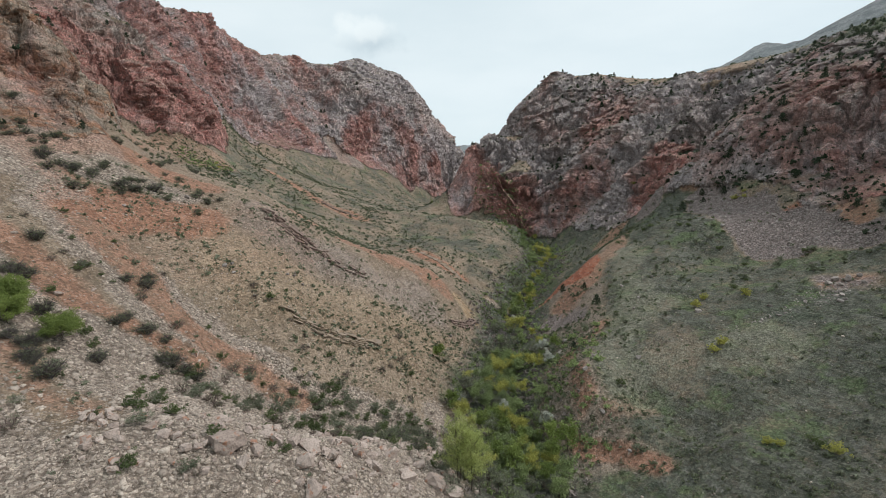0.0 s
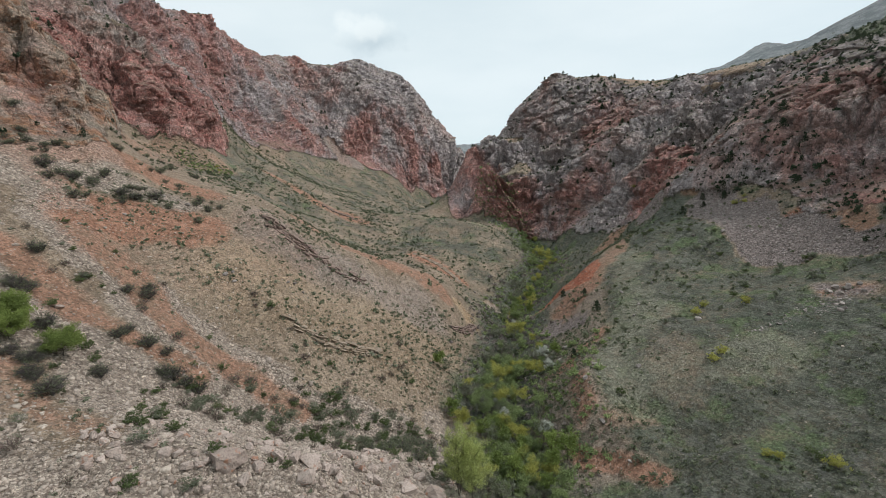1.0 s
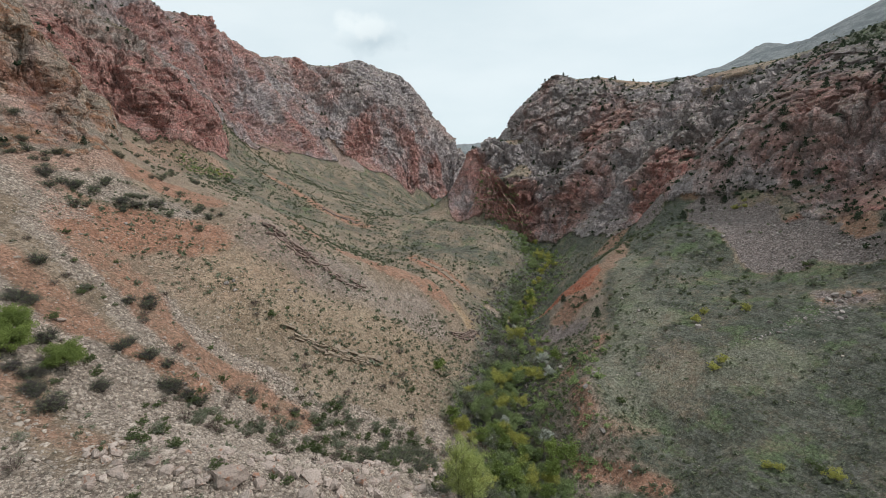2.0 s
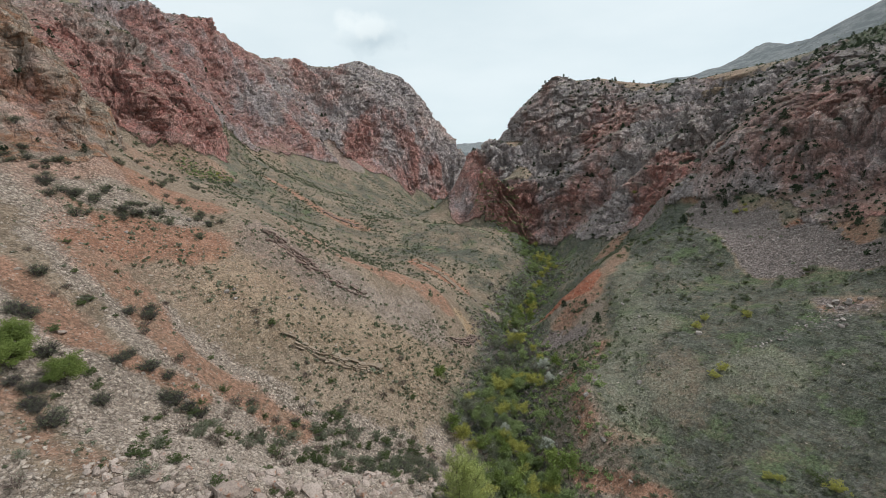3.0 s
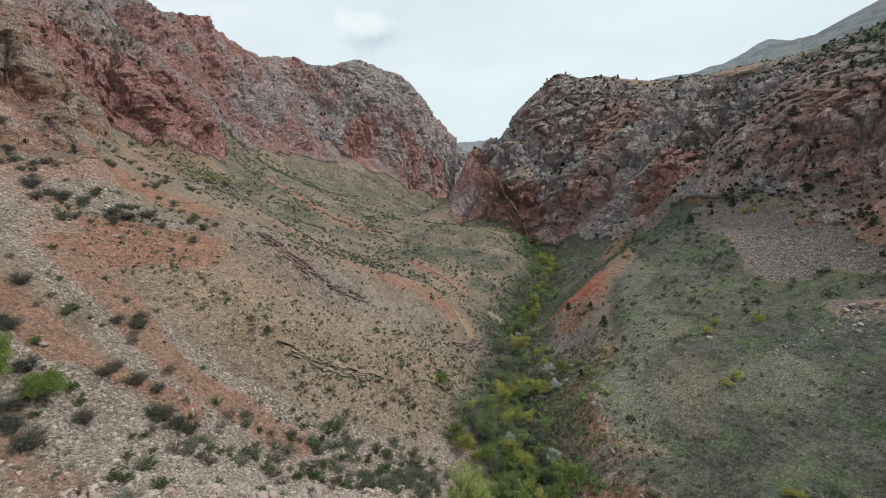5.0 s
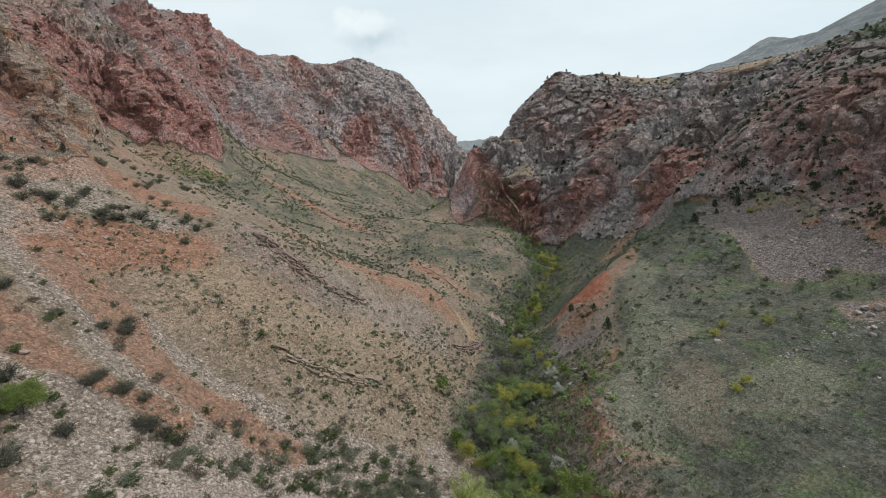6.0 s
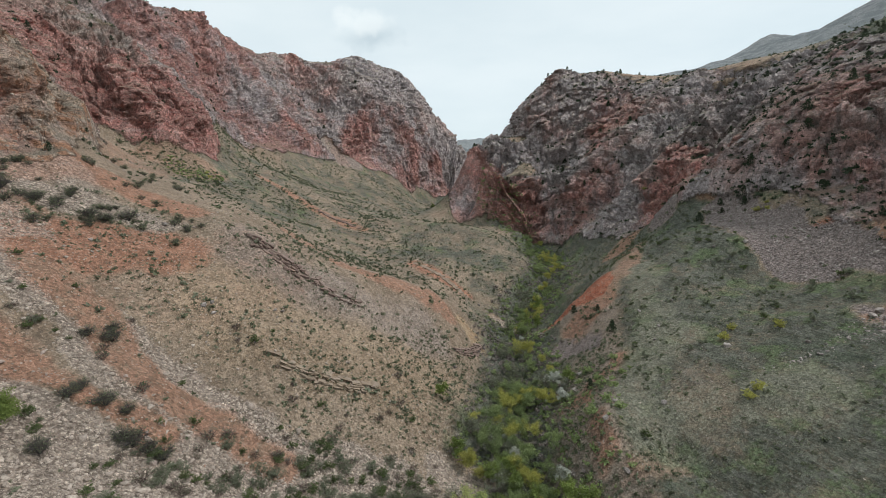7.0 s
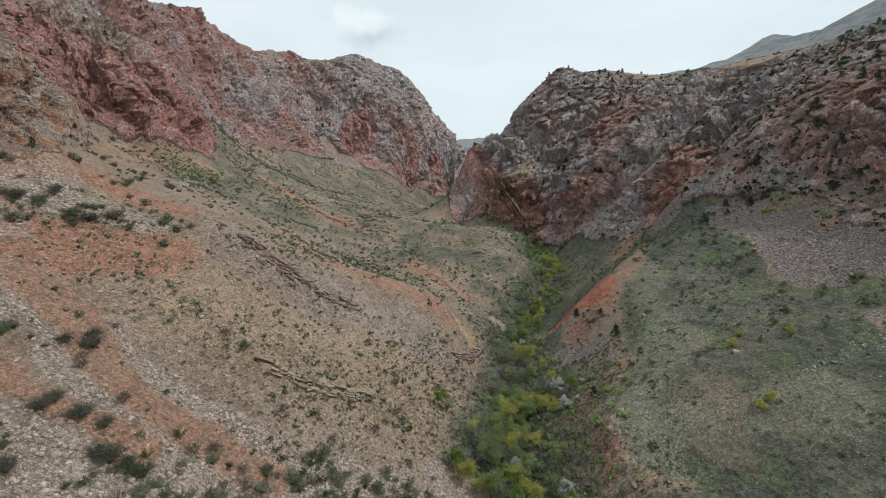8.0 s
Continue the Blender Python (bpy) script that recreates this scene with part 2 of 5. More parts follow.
    herb = mix(t, span(t, lit_hay, 0.30, 1.10, 0, 0.65), herb, mix(t, span(t, fine, 0.40, 0.60), rgb(0.150, 0.148, 0.105), rgb(0.255, 0.245, 0.185)))
    tuft = calc(t, "ADD", layer(t, "green"), calc(t, "MULTIPLY", ragged, 0.6))
    herb_f = span(t, tuft, 0.15, 0.85)
    c = mix(t, herb_f, c, herb)
    # gravel: every small piece of ground has its own tone
    chip, lump = cells_of(t, jog.outputs[0], 2.7), cells_of(t, jog.outputs[0], 1.0)
    chip_id, lump_id = t.nodes.new("ShaderNodeSeparateColor"), t.nodes.new("ShaderNodeSeparateColor")
    t.links.new(chip.outputs["Color"], chip_id.inputs[0])
    t.links.new(lump.outputs["Color"], lump_id.inputs[0])
    tone = calc(t, "MULTIPLY", span(t, chip_id.outputs[0], 0.0, 1.0, 0.66, 1.34), span(t, lump_id.outputs[0], 0.0, 1.0, 0.90, 1.10))
    tone = calc(t, "MULTIPLY", tone, span(t, dust, 0.35, 0.65, 0.80, 1.20))
    c = mix(t, 0.8, c, tone, "MULTIPLY")
    # stray pebbles and low tufts
    c = mix(t, calc(t, "MULTIPLY", pale_spot, calc(t, "SUBTRACT", 0.85, calc(t, "MULTIPLY", herb_f, 0.65))), c, mix(t, pale_tone, rgb(0.25, 0.21, 0.175), rgb(0.52, 0.455, 0.395)))
    c = mix(t, calc(t, "MULTIPLY", dark_spot, 0.7), c, mix(t, dark_tone, rgb(0.045, 0.044, 0.028), rgb(0.13, 0.115, 0.078)))
    # loose stones
    s_c = mix(t, stone_id.outputs[0], rgb(0.36, 0.295, 0.232), rgb(0.63, 0.54, 0.44))
    s_c = mix(t, calc(t, "MULTIPLY", pebble_id.outputs[0], 0.6), s_c, rgb(0.415, 0.334, 0.287))
    s_c = mix(t, span(t, stones.outputs["Distance"], 0.42, 0.52, 0, 0.5), s_c, rgb(0.150, 0.112, 0.090))
    s_c = mix(t, span(t, pebbles.outputs["Distance"], 0.44, 0.54, 0, 0.4), s_c, rgb(0.160, 0.120, 0.096))
    s_c = mix(t, calc(t, "MULTIPLY", red_f, 0.6), s_c, rgb(0.432, 0.246, 0.180))
    s_c = mix(t, layer(t, "dull"), s_c, mix(t, pebble_id.outputs[0], rgb(0.160, 0.126, 0.115), rgb(0.285, 0.236, 0.217)))
    s_c = mix(t, 1.0, s_c, tone, "MULTIPLY")
    loose_f = span(t, calc(t, "ADD", layer(t, "scree"), calc(t, "MULTIPLY", ragged, 0.45)), 0.25, 0.70)
    c = mix(t, loose_f, c, s_c)
    # bare far hillsides: grey rock, with the bluish distance haze put into the colour
    c = mix(t, layer(t, "far_haze"), c, mix(t, span(t, big, 0.42, 0.58), rgb(0.165, 0.18, 0.185), mix(t, span(t, mid, 0.45, 0.55), rgb(0.21, 0.22, 0.22), rgb(0.28, 0.285, 0.285))))
    # living rock
    r_c, beds, relief = rock_colour(t, at, layer(t, "ruddy"), layer(t, "warm"))
    r_c = mix(t, 0.35, r_c, tone, "MULTIPLY")
    rock_f = span(t, calc(t, "ADD", layer(t, "rock"), calc(t, "MULTIPLY", ragged, 0.6)), 0.32, 0.60)
    c = mix(t, rock_f, c, r_c)
    t.links.new(c, bsdf.inputs["Base Color"])
    bsdf.inputs["Roughness"].default_value = 0.95
    h = calc(t, "ADD", calc(t, "MULTIPLY", fine, 0.6), calc(t, "ADD", calc(t, "MULTIPLY", dust, 0.25), calc(t, "MULTIPLY", mid, 0.8)))
    h = calc(t, "ADD", h, calc(t, "MULTIPLY", loose_f, calc(t, "MULTIPLY", calc(t, "SUBTRACT", 0.6, stones.outputs["Distance"]), 0.7)))
    h = calc(t, "ADD", h, calc(t, "MULTIPLY", rock_f, calc(t, "ADD", calc(t, "MULTIPLY", relief, 2.0), calc(t, "MULTIPLY", beds, 1.5))))
    bump_of(t, bsdf, h, 1.0, 0.8)
    return m


def stone_material(name, dark, pale, stain=0.0):
    m, t, bsdf = nodes_of(name)
    at = t.nodes.new("ShaderNodeNewGeometry").outputs["Position"]
    isle = t.nodes.new("ShaderNodeNewGeometry").outputs["Random Per Island"]
    own = t.nodes.new("ShaderNodeObjectInfo").outputs["Random"]
    r = calc(t, "FRACT", calc(t, "ADD", isle, own))
    n, f = noise_of(t, at, 0.9, 5), noise_of(t, at, 5.0, 5, 0.7)
    c = mix(t, r, dark, pale)
    c = mix(t, span(t, n, 0.4, 0.7, 0, 0.5), c, rgb(0.34, 0.29, 0.25))
    c = mix(t, span(t, f, 0.55, 0.35, 0, 0.5), c, rgb(0.10, 0.075, 0.062))
    c = mix(t, calc(t, "MULTIPLY", span(t, n, 0.56, 0.66), stain), c, rgb(0.30, 0.12, 0.06))
    t.links.new(c, bsdf.inputs["Base Color"])
    bsdf.inputs["Roughness"].default_value = 0.9
    bump_of(t, bsdf, calc(t, "ADD", n, calc(t, "MULTIPLY", f, 0.4)), 0.6, 0.25)
    return m


def leaf_material(name, dark, pale, thin=0.35):
    m, t, bsdf = nodes_of(name)
    at = t.nodes.new("ShaderNodeNewGeometry").outputs["Position"]
    isle = t.nodes.new("ShaderNodeNewGeometry").outputs["Random Per Island"]
    own = t.nodes.new("ShaderNodeObjectInfo").outputs["Random"]
    n = noise_of(t, at, 0.35, 3)
    r = calc(t, "ADD", calc(t, "MULTIPLY", isle, 0.55), calc(t, "MULTIPLY", own, 0.45))
    c = mix(t, r, dark, pale)
    c = mix(t, span(t, n, 0.4, 0.65, 0, 0.35), c, dark)
    t.links.new(c, bsdf.inputs["Base Color"])
    bsdf.inputs["Roughness"].default_value = 0.75
    if thin:
        glow, both = t.nodes.new("ShaderNodeBsdfTranslucent"), t.nodes.new("ShaderNodeMixShader")
        t.links.new(c, glow.inputs["Color"])
        both.inputs[0].default_value = thin
        t.links.new(bsdf.outputs[0], both.inputs[1])
        t.links.new(glow.outputs[0], both.inputs[2])
        t.links.new(both.outputs[0], t.nodes["Material Output"].inputs[0])
    return m


EARTH = earth_material()
STONE = stone_material("stone", rgb(0.255, 0.208, 0.170), rgb(0.53, 0.448, 0.375))
BOULDER = stone_material("boulder_stone", rgb(0.30, 0.235, 0.20), rgb(0.47, 0.385, 0.335), 0.7)
GREY_STONE = stone_material("grey_stone", rgb(0.196, 0.170, 0.158), rgb(0.414, 0.366, 0.336))
LEDGE = stone_material("ledge_stone", rgb(0.195, 0.145, 0.103), rgb(0.32, 0.247, 0.178), 0.1)
DARK_LEDGE = stone_material("dark_ledge_stone", rgb(0.125, 0.082, 0.068), rgb(0.235, 0.165, 0.138), 0.3)
LEAF_DARK = leaf_material("dark_green_leaf", rgb(0.097, 0.109, 0.068), rgb(0.222, 0.241, 0.145))
LEAF_SHRUB = leaf_material("shrub_leaf", rgb(0.062, 0.085, 0.035), rgb(0.175, 0.215, 0.088))
THORN = leaf_material("dark_thorn_twig", rgb(0.054, 0.046, 0.046), rgb(0.124, 0.104, 0.101), 0.0)
BROWN_TWIG = leaf_material("brown_twig", rgb(0.085, 0.060, 0.052), rgb(0.17, 0.125, 0.108), 0.0)
LEAF_SAGE = leaf_material("sage_leaf", rgb(0.125, 0.14, 0.092), rgb(0.275, 0.29, 0.205))
LEAF_FRESH = leaf_material("fresh_green_leaf", rgb(0.12, 0.165, 0.045), rgb(0.27, 0.33, 0.095))
LEAF_GREEN = leaf_material("green_leaf", rgb(0.15, 0.195, 0.085), rgb(0.33, 0.395, 0.17))
LEAF_YELLOW = leaf_material("yellow_green_leaf", rgb(0.30, 0.30, 0.075), rgb(0.53, 0.505, 0.15))
LEAF_FEATHER = leaf_material("young_poplar_leaf", rgb(0.34, 0.385, 0.13), rgb(0.56, 0.605, 0.24), 0.5)
LEAF_JUNIPER = leaf_material("juniper_leaf", rgb(0.030, 0.045, 0.027), rgb(0.073, 0.094, 0.053))
BLOSSOM = leaf_material("white_blossom", rgb(0.350, 0.364, 0.308), rgb(0.770, 0.770, 0.700))
TWIG = leaf_material("grey_twig", rgb(0.136, 0.115, 0.104), rgb(0.352, 0.296, 0.264), 0.0)
BARK = leaf_material("bark", rgb(0.07, 0.055, 0.045), rgb(0.14, 0.115, 0.09), 0.0)


# ---- relief: the land is one sheet, drawn through its main landform lines (metres) ----
STREAM = [(2, -300, -14), (3, -120, -8), (6, -30, -4), (10, 30, -1), (13, 60, 0), (14, 84, 0), (11, 96, 0.5), (14, 109, 1), (20, 129, 1), (22, 154, 2),
          (24, 175, 3), (34, 193, 5), (44, 211, 8), (50, 245, 12), (44, 275, 15), (20, 310, 20), (2, 360, 25), (-2, 430, 31), (4, 520, 36), (14, 640, 42)]
NEAR_FAN = [(-60, 10, 32), (-39, 43, 28), (-35, 49, 25), (-30, 56, 23), (-22, 59, 18), (-21, 71, 13), (-14, 75, 8), (-4, 80, 4),
            (-55, 62, 37), (-46, 58, 31), (-38, 58, 25), (-40, 68, 27), (-28, 67, 18), (-19, 83, 13), (-9, 86, 8), (1, 92, 2),
            (-73, 83, 47), (-62, 71, 42), (-54, 73, 36), (-47, 71, 32), (-44, 76, 30), (-38, 85, 23), (-30, 86, 22), (-23, 91, 17), (-13, 96, 13), (-6, 96, 8)]
TAN_HILL = [(-46, 88, 31), (-32, 95, 27), (-17, 101, 18), (-4, 118, 12), (9, 139, 9), (-61, 83, 43), (-58, 89, 39), (-43, 99, 36),
            (-29, 114, 27), (-13, 128, 21), (-1, 138, 18), (-12, 116.5, 19), (0.4, 106, 8.6), (-82, 95, 56), (-72, 94, 48), (-63, 93, 45), (-57, 101, 44), (-50, 111, 43),
            (-41, 122, 38), (-32, 125, 34), (-21, 131, 31), (-11, 139, 27)]
TAN_CREST = [(-78, 107, 56), (-72, 109, 53), (-68, 122, 52), (-60, 128, 50), (-56, 145, 49), (-38, 143, 38), (-22, 145, 31), (-5, 152, 24), (6, 153, 16)]
BACK_GULLY = [(-86, 160, 57), (-107, 204, 60), (-83, 205, 50), (-62, 180, 42), (-55, 201, 38), (-33, 190, 27), (-22, 165, 25), (-10, 179, 18), (11, 170, 11)]
TERRACE = [(-60, 227, 36), (-46, 237, 36), (-22, 218, 27), (-7, 223, 26), (9, 225, 26), (17, 197, 18.5), (1, 195, 20.5), (-3, 182, 18),
           (-32, 256, 37), (-14, 256, 36), (4, 248, 34), (23, 234, 30), (-20, 290, 32), (4, 285, 26)]
FAR_SLOPE = [(-103, 216, 60), (-113, 268, 64), (-93, 281, 61), (-72, 253, 48), (-82, 370, 54), (-58, 397, 51), (-37, 476, 52), (-12, 494, 40), (-45, 330, 42)]
CRAG = [(-87, 110, 62), (-92, 114, 79), (-95, 117, 92), (-96, 140, 67), (-104, 122, 100), (-112, 135, 104), (-100, 100, 72), (-112, 90, 84), (-130, 60, 88), (-150, 150, 120)]
RED_CLIFF = [(-134, 206, 75), (-126, 211, 71), (-115, 220, 68), (-110, 243, 69), (-151, 218, 100), (-165, 235, 125), (-151, 254, 130),
             (-134, 219, 94), (-129, 246, 106), (-124, 240, 88), (-119, 252, 87), (-150, 180, 105), (-118, 165, 74)]
GREAT_WALL_FOOT = [(-129, 317, 78), (-112, 368, 77), (-88, 410, 71), (-61, 437, 65), (-26, 488, 65), (-1, 528, 56)]
GREAT_WALL = [(-149, 342, 108), (-144, 418, 133), (-121, 472, 132), (-67, 475, 132), (-37, 489, 108), (-10, 524, 100)]
GREAT_WALL_TOP = [(-178, 320, 168), (-179, 393, 184), (-173, 426, 169), (-163, 440, 163), (-146, 492, 176), (-115, 523, 176), (-91, 535, 184),
                  (-52, 542, 170), (-23, 565, 147), (-5, 580, 128), (11, 600, 97), (28, 640, 76)]
LEFT_UPLAND = [(-240, 330, 172), (-240, 440, 176), (-200, 560, 175), (-110, 620, 172), (-40, 660, 132), (-260, 200, 140), (-300, 80, 120), (-400, 500, 190), (-250, 900, 170)]
RIGHT_NEAR = [(40, 20, 14), (80, 20, 26), (17, 81, 1), (28, 77, 4), (42, 76, 8), (44, 68, 12), (55, 68, 13), (62, 66, 17), (19, 95, 3), (24, 86, 5), (27, 92, 11),
              (38, 86, 9), (45, 83, 13), (51, 76, 14), (64, 83, 19), (66, 73, 17)]
RIGHT_BENCH = [(35, 109, 18), (36, 95, 14), (43, 96, 16), (53, 100, 19), (59, 90, 20), (76, 85, 24), (46, 116, 20), (62, 113, 22), (77, 106, 27), (84, 100, 28),
               (54, 138, 24), (64, 139, 29), (77, 140, 29), (85, 131, 29), (90, 119, 31), (100, 113, 36), (64, 165, 30), (74, 162, 37), (120, 70, 44)]
TALUS = [(83, 151, 39), (98, 138, 39), (99, 123, 37), (99, 175, 47), (109, 133, 47), (100, 157, 44), (118, 110, 56)]
RED_BANK = [(46, 152, 26), (39, 156, 18), (35, 171, 6), (36, 141, 12), (44, 135, 18), (30, 106, 13), (62, 170, 31), (47, 188, 16), (58, 195, 20)]
RIGHT_FOOT = [(25, 290, 33), (42, 273, 27), (61, 258, 22), (66, 256, 32), (78, 229, 36), (90, 214, 42), (90, 203, 49.5), (84.5, 197, 39.6), (92.5, 188, 46.5), (104, 225, 58)]
RIGHT_FACE = [(25, 299, 64), (48, 292, 54), (76, 310, 64), (90, 268, 69), (103, 248, 68), (122, 231, 67), (134, 218, 81), (113, 162, 64), (118, 137, 59.5), (126, 150, 66), (123, 165, 78)]
RIGHT_TOP = [(17, 338, 75), (33, 344, 86), (57, 349, 85), (63, 363, 110), (84, 376, 134), (114, 343, 111), (119, 281, 94), (131, 262, 98), (156, 256, 105),
             (122, 397, 140), (152, 372, 131), (166, 402, 131), (156, 314, 121), (168, 338, 126), (174, 296, 124), (192, 282, 127), (205, 269, 131), (215, 255, 135), (175, 248, 116), (163, 206, 108), (139, 163, 87), (181, 213, 117), (150, 120, 80)]
RIGHT_UPLAND = [(20, 372, 48), (44, 392, 66), (66, 420, 96), (130, 480, 136), (220, 440, 138), (250, 320, 134), (245, 230, 150), (300, 160, 150), (180, 100, 95), (60, 520, 95)]
FAR_RIDGE = [(62, 700, 92), (95, 720, 116), (130, 760, 148), (250, 785, 194), (342, 802, 218), (374, 804, 222), (410, 805, 227), (455, 807, 239), (491, 810, 264), (514, 812, 283), (545, 811, 272),
             (557, 811, 264), (600, 815, 252), (690, 810, 260), (326, 474, 176), (350, 476, 193), (377, 478, 207), (398, 479, 218), (413, 480, 226), (520, 480, 275), (340, 350, 170), (700, 500, 340), (600, 900, 260),
             (300, 900, 190), (300, 560, 158), (430, 580, 196), (380, 660, 186), (300, 640, 164), (45, 600, 70)]

# sharp edges of the land: lips, feet and noses, each a line with its heights
BENCH_LIP = [(62, 171, 31.5), (54, 163, 28.6), (47.5, 156, 25.6), (50, 143, 23.6), (48.8, 130, 22.0), (40.8, 114, 17.0), (36.2, 106.5, 15.6), (31.5, 99, 15.0), (28, 92.5, 15.0), (29, 88.5, 12.2), (31.5, 84, 10.3), (33.5, 79, 8.6), (38, 72, 8.0)]
BANK_FOOT = [(38, 172, 6.5), (29.5, 153, 9.0), (30.5, 136, 8.0), (27.5, 121, 8.0), (25.5, 110, 8.5), (23.5, 101, 8.0), (20.5, 94, 5.0), (20, 86, 3.2), (21.5, 78, 2.4)]
TERRACE_LIP = [(-22, 258, 36.5), (4, 249, 34.2), (18, 243, 32.6), (26, 236, 30.8), (31, 228, 25.6), (32, 216, 21.0), (30, 208, 16.5)]
FAN_FRONT = [(-33, 47, 27.0), (-24, 51, 24.0), (-15.7, 54.5, 19.6), (-11, 64, 14.0), (-4.6, 76.5, 7.6), (0, 82, 4.6)]
ROCK_RIB = [(-45, 118, 45.0), (-41.8, 119, 43.6), (-38, 119.6, 40.0), (-33, 121.5, 35.8), (-27, 122, 31.4), (-21, 123, 28.6)]
CRAG_FOOT = [(-94, 92, 62.5), (-89.5, 101.5, 60.8), (-85, 106.5, 60.2), (-80.5, 111, 60.6), (-80, 116, 62.0), (-86, 126, 65.0)]


def along(line, step=4.0):
    """Places along a line every few metres."""
    out = []
    for a, b in zip(line[:-1], line[1:]):
        n = max(1, round(math.dist(a[:2], b[:2]) / step))
        out += [tuple(p + (q - p) * k / n for p, q in zip(a, b)) for k in range(n)]
    return out + [line[-1]]


def smooth(a, b, x):
    s = np.clip((x - a) / (b - a), 0, 1)
    return s * s * (3 - 2 * s)


def lattice(ix, iy, iz, salt):
    """A number from 0 to 1 for each lattice point."""
    h = (ix * 374761393 + iy * 668265263 + iz * 2147483647 + salt * 1274126177) & 0xFFFFFFFF
    h = ((h ^ (h >> 13)) * 1274126177) & 0xFFFFFFFF
    h = ((h ^ (h >> 16)) * 2246822519) & 0xFFFFFFFF
    return ((h ^ (h >> 15)) & 0xFFFFFF) / 0xFFFFFF


def grain(x, y, z, salt=0):
    """Smooth noise, -1 to 1."""
    fx, fy, fz = np.floor(x), np.floor(y), np.floor(z)
    ix, iy, iz = fx.astype(np.int64), fy.astype(np.int64), fz.astype(np.int64)
    u, v, w = x - fx, y - fy, z - fz
    u, v, w = (s * s * s * (s * (s * 6 - 15) + 10) for s in (u, v, w))
    total = 0
    for i in (0, 1):
        for j in (0, 1):
            for k in (0, 1):
                total = total + lattice(ix + i, iy + j, iz + k, salt) * (u if i else 1 - u) * (v if j else 1 - v) * (w if k else 1 - w)
    return total * 2 - 1


def fbm(x, y, z, size, octaves=4, salt=0, gain=0.5, ridged=False):
    total, amp, norm, s = 0, 1.0, 0, 1.0 / size
    for o in range(octaves):
        n = grain(x * s + 17.3 * o, y * s - 9.1 * o, z * s + 5.7 * o, salt + o)
        total = total + amp * (1 - 2 * np.abs(n) if ridged else n)
        norm += amp
        amp, s = amp * gain, s * 2.03
    return total / norm


def blocks(x, y, z, size, salt=0):
    """Broken blocks: for each place its block's own number, 0 to 1, and the distance to the next block."""
    x, y, z = x / size, y / size, z / size
    ix, iy, iz = (np.floor(q).astype(np.int64) for q in (x, y, z))
    d1, d2, own = np.full(len(x), 9.0), np.full(len(x), 9.0), np.zeros(len(x))
    for i in (-1, 0, 1):
        for j in (-1, 0, 1):
            for k in (-1, 0, 1):
                cx, cy, cz = ix + i, iy + j, iz + k
                d = np.sqrt((cx + lattice(cx, cy, cz, salt) - x) ** 2 + (cy + lattice(cx, cy, cz, salt + 1) - y) ** 2 + (cz + lattice(cx, cy, cz, salt + 2) - z) ** 2)
                near = d < d1
                d2 = np.where(near, d1, np.minimum(d2, d))
                own = np.where(near, lattice(cx, cy, cz, salt + 3), own)
                d1 = np.where(near, d, d1)
    return own, d2 - d1


ANCHORS = np.array(STREAM + NEAR_FAN + TAN_HILL + TAN_CREST + BACK_GULLY + TERRACE + FAR_SLOPE + CRAG + RED_CLIFF + GREAT_WALL_FOOT + GREAT_WALL + GREAT_WALL_TOP
                   + LEFT_UPLAND + RIGHT_NEAR + RIGHT_BENCH + TALUS + RED_BANK + RIGHT_FOOT + RIGHT_FACE + RIGHT_TOP + RIGHT_UPLAND + FAR_RIDGE, float)
edges = np.array([p for line in (BENCH_LIP, BANK_FOOT, TERRACE_LIP, FAN_FRONT, ROCK_RIB, CRAG_FOOT) for p in along(line)])
# an edge takes the place of the single points close to it
ANCHORS = np.concatenate([ANCHORS[[np.hypot(edges[:, 0] - p[0], edges[:, 1] - p[1]).min() > 4.5 for p in ANCHORS]], edges])


def spread(x, y):
    return np.sqrt((x[:, None] - ANCHORS[None, :, 0]) ** 2 + (y[:, None] - ANCHORS[None, :, 1]) ** 2 + 1.2)


N_A = len(ANCHORS)
k_a = np.zeros((N_A + 3, N_A + 3))
k_a[:N_A, :N_A] = spread(ANCHORS[:, 0], ANCHORS[:, 1]) - np.eye(N_A) * 0.35
k_a[:N_A, N_A:] = np.column_stack([np.ones(N_A), ANCHORS[:, :2]])
k_a[N_A:, :N_A] = k_a[:N_A, N_A:].T
PULL = np.linalg.solve(k_a, np.concatenate([ANCHORS[:, 2], np.zeros(3)]))


def base_height(x, y):
    """The smooth land under a place."""
    x, y = np.atleast_1d(np.asarray(x, float)), np.atleast_1d(np.asarray(y, float))
    out = np.empty(len(x))
    for i in range(0, len(x), 20000):
        a, b = x[i:i + 20000], y[i:i + 20000]
        out[i:i + 20000] = spread(a, b) @ PULL[:N_A] + PULL[N_A] + PULL[N_A + 1] * a + PULL[N_A + 2] * b
    r, bearing = np.hypot(x, y), np.arctan2(x, y)
    begin = 660 + 260 * smooth(0.10, 0.18, np.abs(bearing))
    far = smooth(begin, begin + 320, r)
    open_way = smooth(0.30, 0.12, np.abs(bearing - 0.04))
    hills = 60 + 110 * fbm(x, y, 0 * x, 1100, 4, 71) + smooth(1400, 3400, r) * (150 + 90 * fbm(x, y, 0 * x, 700, 4, 5)) * (0.4 + 0.6 * open_way)
    hills = hills * (1 - open_way) + open_way * (45 + smooth(1300, 3600, r) * (280 + 90 * fbm(x, y, 0 * x, 800, 4, 5)))
    return out * (1 - far) + hills * far
